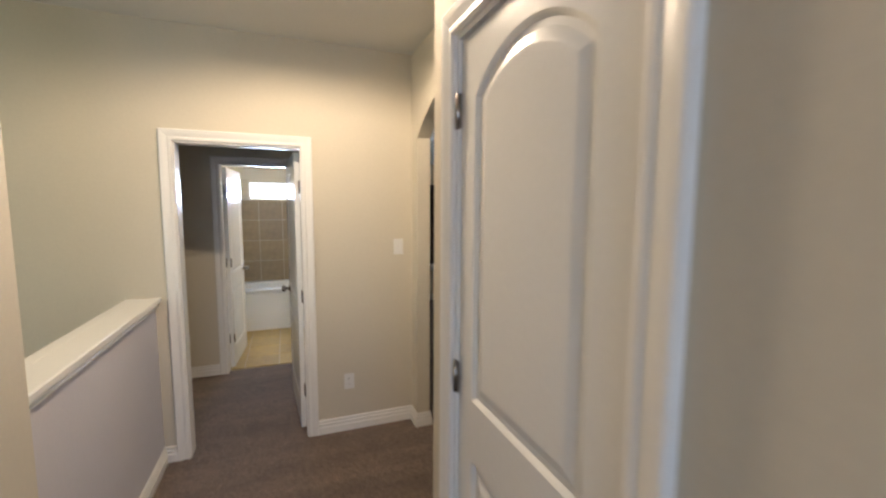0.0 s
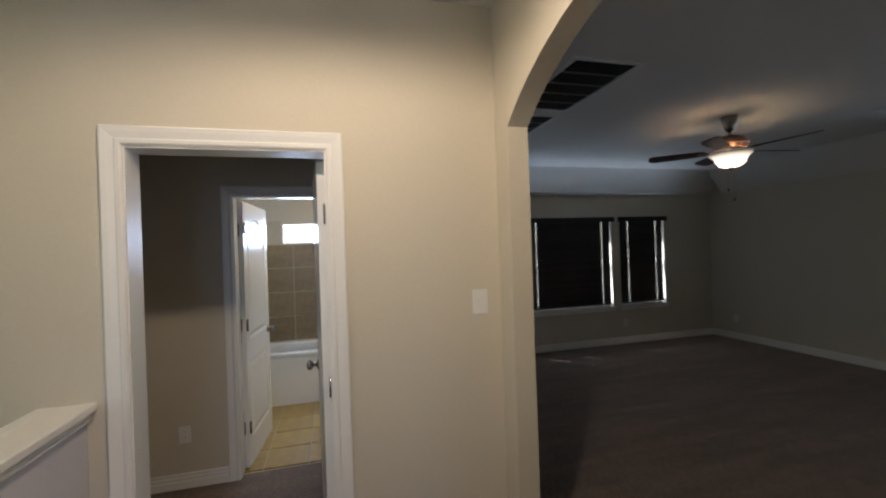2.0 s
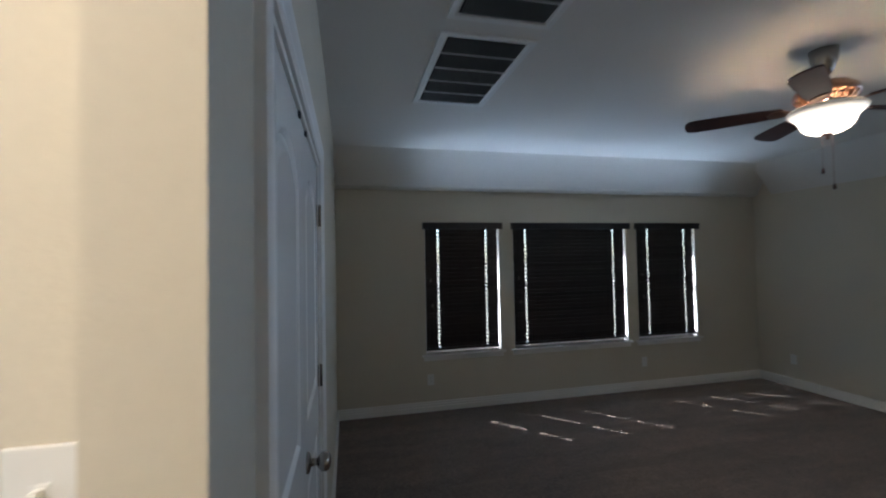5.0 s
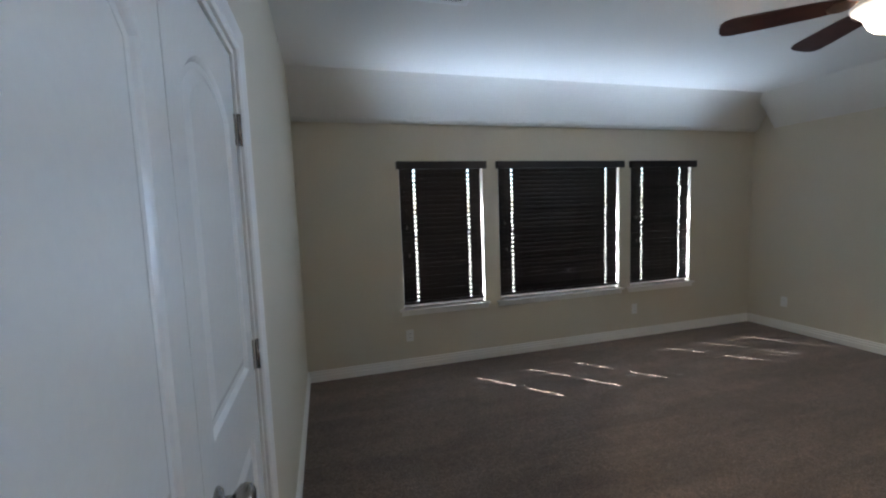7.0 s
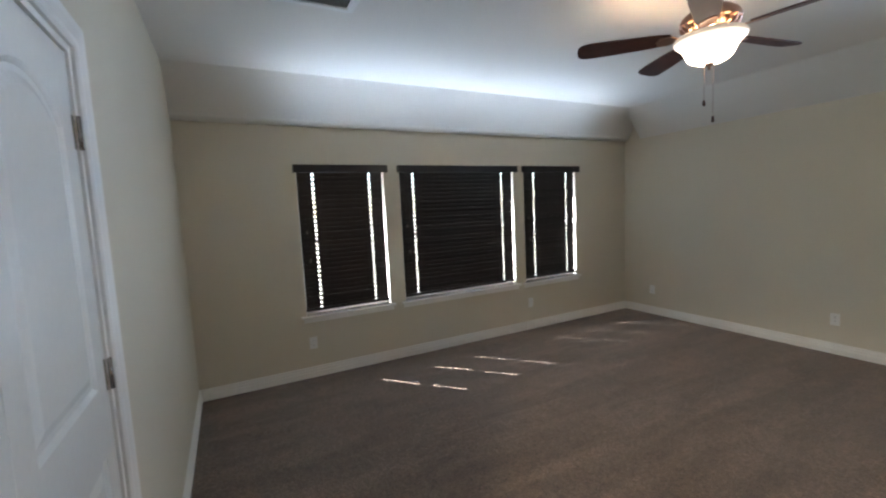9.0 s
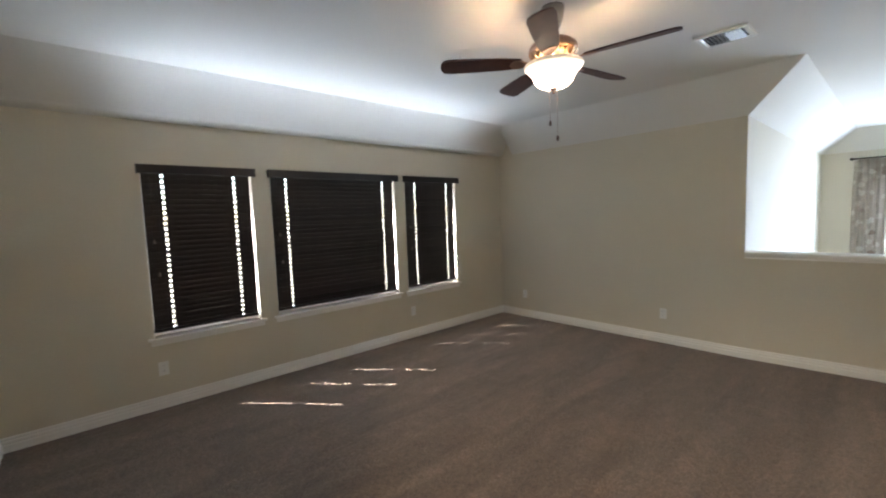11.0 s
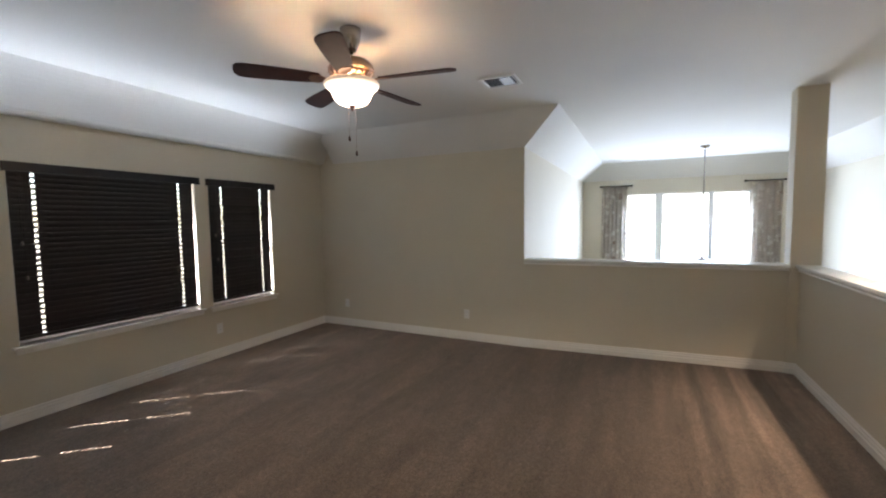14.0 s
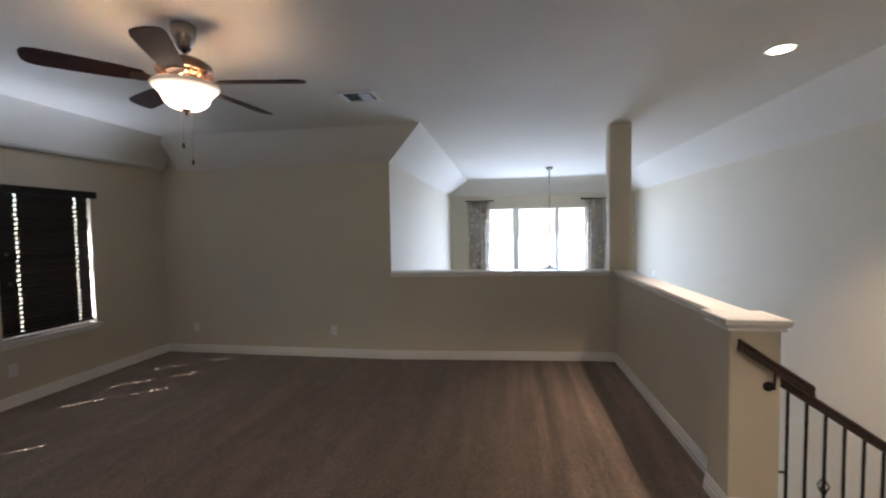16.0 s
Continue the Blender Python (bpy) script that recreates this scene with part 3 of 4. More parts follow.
# ---------------------------------------------------------------- doors
def panel_loop(x0, x1, z0, z1, crown, inset):
    """Outline of a door panel; crown: how far the arched head rises over z1."""
    a, b, lo = x0 + inset, x1 - inset, z0 + inset
    if not crown:
        return [(a, lo), (b, lo), (b, z1 - inset), (a, z1 - inset)]
    h = (x1 - x0) / 2
    rad = (h * h + crown * crown) / (2 * crown)
    cz, cx, rr = z1 + crown - rad, (x0 + x1) / 2, rad - inset
    pts = [(a, lo), (b, lo)]
    hw = h - inset
    for k in range(13):
        x = cx + hw - 2 * hw * k / 12
        pts.append((x, cz + math.sqrt(rr * rr - (x - cx) ** 2)))
    return pts


def door_face(bm, w, h, y, panels, front):
    """One moulded face of a door leaf, with sunk and raised panels."""
    s = 1 if front else -1
    def ring(pts, d):
        return [bm.verts.new((x, y + s * d, z)) for x, z in pts]
    def loop(vs):
        return [bm.edges.new((vs[i], vs[(i + 1) % len(vs)])) for i in range(len(vs))]
    outer = ring([(0, 0), (w, 0), (w, h), (0, h)], 0)
    edges = loop(outer)
    for p in panels:
        rings = [ring(panel_loop(*p, i), d) for i, d in ((0, 0), (0.006, 0.004), (0.012, 0.009), (0.026, 0.009), (0.048, 0.002), (0.052, 0.0015))]
        edges += loop(rings[0])
        for a, b in zip(rings, rings[1:]):
            for k in range(len(a)):
                j = (k + 1) % len(a)
                bm.faces.new((a[k], a[j], b[j], b[k]))
        bm.faces.new(rings[-1])
    bmesh.ops.triangle_fill(bm, use_beauty=True, edges=edges, normal=(0, -s, 0))
    return outer


def door_leaf(w, h, t, panels):
    bm = bmesh.new()
    f, b = door_face(bm, w, h, 0, panels, True), door_face(bm, w, h, t, panels, False)
    for i in range(4):
        j = (i + 1) % 4
        bm.faces.new((f[i], f[j], b[j], b[i]))
    return bm


def hinge(parent, x, y, z):
    bm = bmesh.new()
    tube(bm, (x, y, z - 0.045), (x, y, z + 0.045), 0.006, 10)
    box(bm, x - 0.014, x + 0.014, y + 0.001, y + 0.006, z - 0.044, z + 0.044)
    for k in (-0.018, 0.018):
        tube(bm, (x, y, z + k - 0.001), (x, y, z + k + 0.001), 0.0068, 10)
    return part("hinge", bm, M_NICKEL, parent, "satin nickel hinge")


def knob(parent, x, y, z, s=-1):
    bm = bmesh.new()
    prof = [(0.031, 0), (0.031, 0.004), (0.026, 0.009), (0.012, 0.012), (0.011, 0.028), (0.018, 0.033), (0.027, 0.042), (0.029, 0.052), (0.026, 0.062), (0.016, 0.068), (0.004, 0.070)]
    lathe(bm, [(r, y + s * d) for r, d in prof], 24, (x, 0, z), "y")
    return part("door_knob", bm, M_NICKEL, parent, "round satin nickel door knob")


def door(name, m, w, h, label, group="", knob_x=None, hinges=(0.25, 1.0, 1.78), flip=False, hinge_x=0.0, back=False, stile=0.085, lock=(0.78, 0.95), knob_z=0.93, top=0.115):
    """A two-panel door with an arched upper panel: x from its hinges, front looking along its own -y."""
    d = thing(name, m, label, "door", group)
    low, high, crown = lock[0], lock[1], 0.09
    leaf = door_leaf(w, h, 0.035, [(stile, w - stile, 0.20, low, 0), (stile, w - stile, high, h - top - crown, crown)])
    part("leaf", leaf, M_DOOR, d)
    for z in hinges:
        hinge(d, hinge_x, -0.011, z)
    if knob_x is not None:
        knob(d, knob_x, 0, knob_z, -1)
        if back:
            knob(d, knob_x, 0.035, knob_z, 1)
    return d


cw = (CL1 - CL0 - 0.036 - 0.006) / 2
# closet doors face +x: the leaf's own x runs along +y or -y
door("closet_door", Matrix.Translation((XL - 0.006, CL0 + 0.0195, 0.012)) @ pose(0, 0, 0, 0, 0, 90), cw, 1.996, "white two-panel arched closet door, closed", "closet doors", None, (0.22, 1.125, 1.835), lock=(0.925, 1.108))
right = thing("closet_door", Matrix.Translation((XL - 0.006, CL1 - 0.0195, 0.012)), "white two-panel arched closet door with a nickel knob, closed", "door", "closet doors")
leaf = door_leaf(cw, 1.996, 0.035, [(0.085, cw - 0.085, 0.20, 0.925, 0), (0.085, cw - 0.085, 1.108, 1.791, 0.09)])
leaf.transform(pose(0, 0, 0, 0, 0, 90) @ Matrix.Translation((-cw, 0, 0)))
part("leaf", leaf, M_DOOR, right)
for z in (0.22, 1.125, 1.79):
    b = bmesh.new()
    tube(b, (0.011, 0.004, z - 0.045), (0.011, 0.004, z + 0.045), 0.006)
    box(b, -0.004, 0.003, -0.012, 0.02, z - 0.044, z + 0.044)
    part("hinge", b, M_NICKEL, right, "satin nickel hinge")
b = bmesh.new()
prof = [(0.031, 0), (0.031, 0.004), (0.026, 0.009), (0.012, 0.012), (0.011, 0.028), (0.018, 0.033), (0.027, 0.042), (0.029, 0.052), (0.026, 0.062), (0.016, 0.068), (0.004, 0.070)]
lathe(b, [(r, d) for r, d in prof], 24, (0, -cw + 0.062, 0.997), "x")
part("door_knob", b, M_NICKEL, right, "round satin nickel door knob")
for y in (6.77, 6.94):
    b = bmesh.new()
    box(b, XL - 0.03, XL + 0.001, y - 0.012, y + 0.012, 1.996, 2.012, 0.002)
    tagged(mesh("ball_catch", b, M_SLOT), "small dark ball catch over the closet doors", "door catch", "ball catches")

# linen closet door in the hall, its face looking along -x: own x runs along -y
door("hall_closet_door", Matrix.Translation((X0 + 0.006, E1 - 0.010, 0.012)) @ pose(0, 0, 0, 0, 0, -90), E1 - E0 - 0.02, E0H - 0.025, "white two-panel arched closet door, closed", "", E1 - E0 - 0.075, (0.25, 1.172, 1.885), lock=(0.97, 1.135), top=0.065)
# hall door swung open into the passage, its edge towards the hall
door("hall_door", Matrix.Translation((D1[1] - 0.002, YD + 0.126, 0.012)) @ pose(0, 0, 0, 0, 0, 94), 0.72, 2.005, "white panelled door standing open into the passage", "", 0.655, (0.25, 1.0, 1.80), back=True)
# bathroom door swung open into the bathroom
door("bath_door", Matrix.Translation((B0 + 0.036, YB + 0.126, 0.012)) @ pose(0, 0, 0, 0, 0, 85), 0.69, 2.005, "white panelled bathroom door standing open", "", 0.625, (0.30, 1.07, 1.80), back=True)
for z in (0.31, 1.085, 1.80):
    b = bmesh.new()
    tube(b, (B0 + 0.004, YB + 0.122, z - 0.045), (B0 + 0.004, YB + 0.122, z + 0.045), 0.007)
    tagged(mesh("jamb_hinge", b, M_NICKEL), "satin nickel hinge on the bathroom jamb", "hinge", "bathroom hinges")
for z in (0.30, 1.0, 1.78):
    b = bmesh.new()
    box(b, D1[1] - 0.003, D1[1] + 0.0005, YD + 0.07, YD + 0.115, z - 0.045, z + 0.045)
    tube(b, (D1[1] - 0.006, YD + 0.124, z - 0.045), (D1[1] - 0.006, YD + 0.124, z + 0.045), 0.007)
    tagged(mesh("jamb_hinge", b, M_NICKEL), "satin nickel hinge on the hall jamb", "hinge", "hall hinges")

# ---------------------------------------------------------------- ledges and caps
CAP = [(-0.02, 0.0), (0.018, 0.0), (0.018, 0.006), (0.012, 0.012), (0.012, 0.016), (0.022, 0.024), (0.030, 0.034), (0.034, 0.036), (0.034, 0.058), (0.030, 0.062), (-0.02, 0.062)]


def ledge(name, outline, top, sides, label):
    """A painted cap board with a cove moulding under its edges; sides: the path that carries the moulding."""
    t = thing(name, pose(0, 0, 0), label, "ledge", "", "structure")
    bm = bmesh.new()
    prism(bm, outline, "z", top - 0.062 + 0.03, top - 0.002)
    part("cap_board", bm, M_CAP, t)
    for path in sides:
        part("cap_moulding", sweep(bmesh.new(), [(x, y, top - 0.062) for x, y in path], CAP, UP), M_CAP, t)
    return t


def oblong(x0, x1, y0, y1):
    return [(x0, y0), (x1, y0), (x1, y1), (x0, y1)]


ledge("ledge_east", [(XF, YO), (XS, YC), (XS + 0.14, YC), (XF + 0.14, YO)], 1.064, [[(XS, YC), (XF, YO)], [(XF + 0.14, YO), (XS + 0.14, YC)]], "white painted ledge on the half wall")
ledge("ledge_stair", oblong(6.37, XS - 0.018, 4.18, 4.30), 1.064, [[(6.40, 4.30), (XS - 0.018, 4.30)], [(XS - 0.018, 4.18), (6.40, 4.18)]], "white painted cap on the stair half wall")
ledge("post_cap", oblong(6.135, 6.37, 4.13, 4.375), 1.070, [[(6.37, 4.13), (6.135, 4.13), (6.135, 4.375), (6.37, 4.375), (6.37, 4.30)]], "white moulded cap on the stair post")
ledge("ledge_hall", oblong(1.33, 1.45, 4.685, YD), 1.080, [[(1.45, YD), (1.45, 4.685)], [(1.33, 4.685), (1.33, YD)]], "white painted cap on the hall half wall")


# ---------------------------------------------------------------- windows of the game room, with blinds
def window(x0, x1, label):
    w = thing("window", pose(0, 0, 0), label, "window", "game room windows", "structure")
    for part_name, (a, b, c, d) in {"frame_side": (x0, x0 + 0.04, WZ0, WZ1), "frame_side_b": (x1 - 0.04, x1, WZ0, WZ1), "frame_head": (x0 + 0.04, x1 - 0.04, WZ1 - 0.04, WZ1), "frame_foot": (x0 + 0.04, x1 - 0.04, WZ0, WZ0 + 0.045), "meeting_rail": (x0 + 0.04, x1 - 0.04, 1.28, 1.33)}.items():
        part(part_name.replace("_b", ""), box(bmesh.new(), a, b, YW + 0.085, YW + 0.13, c, d, 0.004), M_VINYL, w)
    for a, b in ((WZ0 + 0.045, 1.28), (1.33, WZ1 - 0.04)):
        p = part("pane", box(bmesh.new(), x0 + 0.04, x1 - 0.04, YW + 0.104, YW + 0.108, a, b), M_GLASS, w)
        p.visible_shadow = False
    for a in (x0, x1 - 0.004):
        part("reveal", box(bmesh.new(), a, a + 0.004, YW + 0.002, YW + 0.085, WZ0, WZ1), M_TRIM, w)
    sill = bmesh.new()
    box(sill, x0 - 0.045, x1 + 0.045, YW - 0.035, YW + 0.085, WZ0 - 0.022, WZ0, 0.006)
    part("window_sill", sill, M_TRIM, w)
    part("sill_apron", box(bmesh.new(), x0 - 0.025, x1 + 0.025, YW - 0.014, YW, WZ0 - 0.065, WZ0 - 0.022, 0.004), M_TRIM, w)
    return w


def slat_mesh(x0, x1, holes):
    """One crowned, tilted slat with a routed slot at each ladder."""
    bm = bmesh.new()
    wd, th, rise = 0.0265, 0.0014, 0.0034
    xs = [x0]
    for h in holes:
        xs += [h - 0.0106, h + 0.0106]
    xs.append(x1)
    def bar(a, b, u0, u1):
        c0, c1 = rise * (1 - (u0 / wd) ** 2), rise * (1 - (u1 / wd) ** 2)
        prism(bm, [(u0, c0 - th), (u1, c1 - th), (u1, c1 + th), (u0, c0 + th)], "x", a, b)
    for u0, u1 in ((-wd, -0.0195), (-0.0195, -0.0126), (0.0126, 0.0195), (0.0195, wd)):
        bar(x0, x1, u0, u1)
    for a, b in zip(xs[::2], xs[1::2]):
        bar(a, b, -0.0126, 0)
        bar(a, b, 0, 0.0126)
    bm.transform(pose(0, 0, 0, 100, 0, 0))
    return bm


def blind(x0, x1, y, holes, label):
    b = thing("window_blind", pose(0, y, 0), label, "window blind", "window blinds")
    top, low, pitch = WZ1 - 0.035, WZ0 + 0.03, 0.0437
    val = bmesh.new()
    sweep(val, [(x0 - 0.012, 0.045, WZ1 - 0.052), (x0 - 0.012, -0.075, WZ1 - 0.052), (x1 + 0.012, -0.075, WZ1 - 0.052), (x1 + 0.012, 0.045, WZ1 - 0.052)], [(0, 0), (0.005, 0.006), (0.003, 0.014), (0.003, 0.052), (0.006, 0.060), (0.006, 0.070), (0, 0.072), (-0.010, 0.072), (-0.010, 0)][::-1], UP)
    part("valance", val, M_SLAT, b)
    part("head_rail", box(bmesh.new(), x0 + 0.004, x1 - 0.004, -0.028, 0.028, WZ1 - 0.045, WZ1 - 0.004), M_SLAT, b)
    first = None
    z = top - 0.03
    while z > low + 0.03:
        if first is None:
            first = part("slat", slat_mesh(x0 + 0.012, x1 - 0.019, holes), M_SLAT, b)
            first.location = (0, 0, z)
        else:
            s = again("slat", first, b, (0, 0, z))
            s.rotation_euler = (radians(random.uniform(-2.0, 2.0)), 0, radians(random.uniform(-0.05, 0.05)))
        z -= pitch
    part("bottom_rail", box(bmesh.new(), x0 + 0.006, x1 - 0.014, -0.026, 0.026, z + 0.014, z + 0.040, 0.004), M_SLAT, b)
    for h in holes:
        for dy in (-0.026, 0.026):
            part("ladder_cord", tube(bmesh.new(), (h + 0.0120, dy, z + 0.02), (h + 0.0120, dy, WZ1 - 0.04), 0.0008, 5), M_CORD, b)
        part("lift_cord", tube(bmesh.new(), (h, 0, z + 0.02), (h, 0, WZ1 - 0.04), 0.0007, 5), M_CORD, b)
    for dx, end in ((0.060, 1.38), (0.074, 1.11)):
        cord = part("pull_cord", tube(bmesh.new(), (x0 + dx, -0.048, end + 0.03), (x0 + dx, -0.048, WZ1 - 0.04), 0.0012, 6), M_CORD, b)
        tassel = lathe(bmesh.new(), [(0.003, end + 0.036), (0.007, end + 0.026), (0.011, end + 0.006), (0.010, end), (0.003, end - 0.002)], 12, (x0 + dx, -0.048, 0))
        part("tassel", tassel, M_TASSEL, cord, "small grey-brown cord tassel")
    return b


HOLES = [(4.282, 4.833), (5.312, 6.452), (6.938, 7.472)]
for (a, b), hs, size in zip(WIN, HOLES, ("narrow", "wide", "narrow")):
    window(a, b, f"{size} white vinyl window with a painted sill")
    blind(a, b, YW + 0.032, hs, f"dark espresso slatted blind, closed, on a {size} window")


# ---------------------------------------------------------------- ceiling fan
fan = thing("ceiling_fan", pose(5.912, 7.335, 0), "bronze ceiling fan with dark wood blades and a lit glass bowl", "ceiling fan")
b = bmesh.new()
lathe(b, [(0.066, CEIL), (0.066, 2.715), (0.058, 2.66), (0.040, 2.615), (0.030, 2.598), (0.014, 2.596)], 32)
part("canopy", b, M_NICKEL, fan, "satin nickel canopy")
part("downrod", tube(bmesh.new(), (0, 0, 2.535), (0, 0, 2.60), 0.013, 16), M_NICKEL, fan)
b = bmesh.new()
lathe(b, [(0.030, 2.556), (0.060, 2.552), (0.105, 2.536), (0.135, 2.512), (0.145, 2.490), (0.145, 2.474), (0.138, 2.468)], 40)
part("motor_housing", b, M_BRONZE, fan)
b = bmesh.new()
lathe(b, [(0.120, 2.468), (0.112, 2.452), (0.100, 2.440), (0.070, 2.432), (0.060, 2.424)], 40)
part("motor_skirt", b, M_BRONZE, fan)
rib = None
for k in range(20):
    if rib is None:
        q = bmesh.new()
        prism(q, [(0.138, 2.470), (0.146, 2.470), (0.125, 2.436), (0.104, 2.430), (0.100, 2.438)], "y", -0.006, 0.006)
        rib = part("motor_rib", q, M_BRONZE, fan)
    else:
        again("motor_rib", rib, fan, (0, 0, 0)).rotation_euler = (0, 0, 2 * math.pi * k / 20)
b = bmesh.new()
lathe(b, [(0.060, 2.426), (0.100, 2.420), (0.106, 2.412), (0.100, 2.405), (0.010, 2.404)], 32)
part("light_fitter", b, M_BRONZE, fan)
b = bmesh.new()
bowl = [(0.168, 2.404), (0.174, 2.396), (0.170, 2.384), (0.150, 2.366), (0.132, 2.350), (0.122, 2.330), (0.112, 2.306), (0.092, 2.284), (0.062, 2.270), (0.020, 2.264)]
inner = [(r - 0.006, z + 0.005) for r, z in bowl]
rings = []
for r, z in bowl + inner[::-1]:
    rings.append([b.verts.new((max(r, 0.004) * math.cos(2 * math.pi * k / 40), max(r, 0.004) * math.sin(2 * math.pi * k / 40), z)) for k in range(40)])
for p, q in zip(rings, rings[1:]):
    for k in range(40):
        b.faces.new((p[k], p[(k + 1) % 40], q[(k + 1) % 40], q[k])).smooth = True
for k in range(40):
    b.faces.new((rings[-1][k], rings[-1][(k + 1) % 40], rings[0][(k + 1) % 40], rings[0][k]))
part("glass_bowl", b, M_BOWL, fan, "lit frosted glass bowl")
b = bmesh.new()
lathe(b, [(0.024, 2.270), (0.026, 2.262), (0.016, 2.256), (0.008, 2.250), (0.011, 2.242), (0.004, 2.232)], 20)
part("finial", b, M_BRONZE, fan)
blade_b = bmesh.new()
outline = [(0.20, -0.045), (0.30, -0.058), (0.50, -0.068), (0.62, -0.070), (0.655, -0.060), (0.672, -0.035), (0.676, 0.0), (0.672, 0.035), (0.655, 0.060), (0.62, 0.070), (0.50, 0.068), (0.30, 0.058), (0.20, 0.045), (0.185, 0.02), (0.185, -0.02)]
prism(blade_b, outline, "z", -0.004, 0.004)
blade_b.transform(pose(0, 0, 2.418, 13, 0, 0))
arm_b = bmesh.new()
prism(arm_b, [(0.095, -0.018), (0.15, -0.012), (0.20, -0.040), (0.245, -0.036), (0.262, 0.0), (0.245, 0.036), (0.20, 0.040), (0.15, 0.012), (0.095, 0.018)], "z", -0.004, 0.003)
arm_b.transform(pose(0, 0, 2.412, 13, 0, 0))
blade_first = arm_first = None
for k in range(5):
    turn = radians(-80 + 72 * k)
    if blade_first is None:
        blade_first, arm_first = part("blade", blade_b, M_BLADE, fan), part("blade_arm", arm_b, M_BRONZE, fan)
        blade_first.rotation_euler = arm_first.rotation_euler = (0, 0, turn)
    else:
        again("blade", blade_first, fan, (0, 0, 0)).rotation_euler = (0, 0, turn)
        again("blade_arm", arm_first, fan, (0, 0, 0)).rotation_euler = (0, 0, turn)
for dx, dy, low in ((-0.012, 0.02, 2.045), (0.02, -0.01, 1.955)):
    part("pull_chain", tube(bmesh.new(), (dx, dy, low + 0.03), (dx, dy, 2.262), 0.0012, 6), M_BRONZE, fan)
    b = bmesh.new()
    lathe(b, [(0.003, low + 0.034), (0.007, low + 0.024), (0.008, low + 0.008), (0.004, low)], 12, (dx, dy, 0))
    part("chain_pull", b, M_BLADE, fan)


# ---------------------------------------------------------------- vents in the ceiling
def return_grille(x0, x1, y0, y1):
    g = thing("return_air_grille", pose(0, 0, 0), "large white return air grille with dark slots", "air grille", "return grilles")
    path = [(x0, y0, CEIL), (x1, y0, CEIL), (x1, y1, CEIL), (x0, y1, CEIL)]
    b = bmesh.new()
    sweep(b, path, [(-0.012, 0.0), (-0.012, 0.004), (0.0, 0.009), (0.026, 0.009), (0.030, 0.0)], (0, 0, -1), True)
    part("frame", b, M_GRILLE, g)
    # dark sheet at ceiling level in place of a shaded duct
    part("backing", box(bmesh.new(), x0 + 0.02, x1 - 0.02, y0 + 0.02, y1 - 0.02, CEIL - 0.003, CEIL - 0.001), M_DUCT_SHADE, g)
    n = 5
    for k in range(1, n):
        y = y0 + (y1 - y0) * k / n
        part("divider", box(bmesh.new(), x0 + 0.02, x1 - 0.02, y - 0.006, y + 0.006, CEIL - 0.010, CEIL - 0.003), M_GRILLE, g)
    first = None
    count = int((x1 - x0 - 0.05) / 0.0110)
    for k in range(count):
        x = x0 + 0.032 + 0.0110 * k
        if first is None:
            q = bmesh.new()
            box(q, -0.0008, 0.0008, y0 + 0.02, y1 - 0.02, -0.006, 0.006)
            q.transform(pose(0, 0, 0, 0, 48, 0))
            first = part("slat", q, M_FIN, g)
            first.location = (x, 0, CEIL - 0.008)
        else:
            again("slat", first, g, (x, 0, CEIL - 0.008))
    return g


return_grille(3.805, 4.268, 6.54, 7.405)
return_grille(3.805, 4.268, 7.575, 8.43)

vent = thing("supply_vent", pose(7.285, 6.80, CEIL), "white louvred supply vent in the ceiling", "air vent")
b = bmesh.new()
sweep(b, [(-0.108, -0.130, 0), (0.108, -0.130, 0), (0.108, 0.130, 0), (-0.108, 0.130, 0)], [(-0.004, 0.0), (-0.004, 0.004), (0.004, 0.010), (0.030, 0.012), (0.034, 0.0)], (0, 0, -1), True)
part("frame", b, M_GRILLE, vent)
# black sheet draws the shade behind the louvres
part("backing", box(bmesh.new(), -0.10, 0.10, -0.122, 0.122, -0.003, -0.001), M_DUCT_SHADE, vent)
for k in range(9):
    y = -0.100 + 0.025 * k
    q = bmesh.new()
    box(q, -0.098, 0.098, -0.010, 0.010, -0.0008, 0.0008)
    q.transform(pose(0, y, -0.010, 32 if k > 3 else -32, 0, 0))
    part("louvre", q, M_LOUVRE, vent)

for name, x, y in (("stair", 6.91, 3.72), ("hall", 2.35, 5.0)):
    d = thing("recessed_downlight", pose(x, y, CEIL), "lit round recessed ceiling downlight with a white ring", "downlight", "downlights")
    b = bmesh.new()
    lathe(b, [(0.098, 0.0), (0.098, -0.004), (0.090, -0.008), (0.076, -0.006), (0.074, 0.0)], 32)
    part("trim_ring", b, M_GRILLE, d)
    part("lens", lathe(bmesh.new(), [(0.072, -0.004), (0.072, -0.0095), (0.050, -0.0105), (0.002, -0.011)], 28), M_LED, d, "glowing lens")


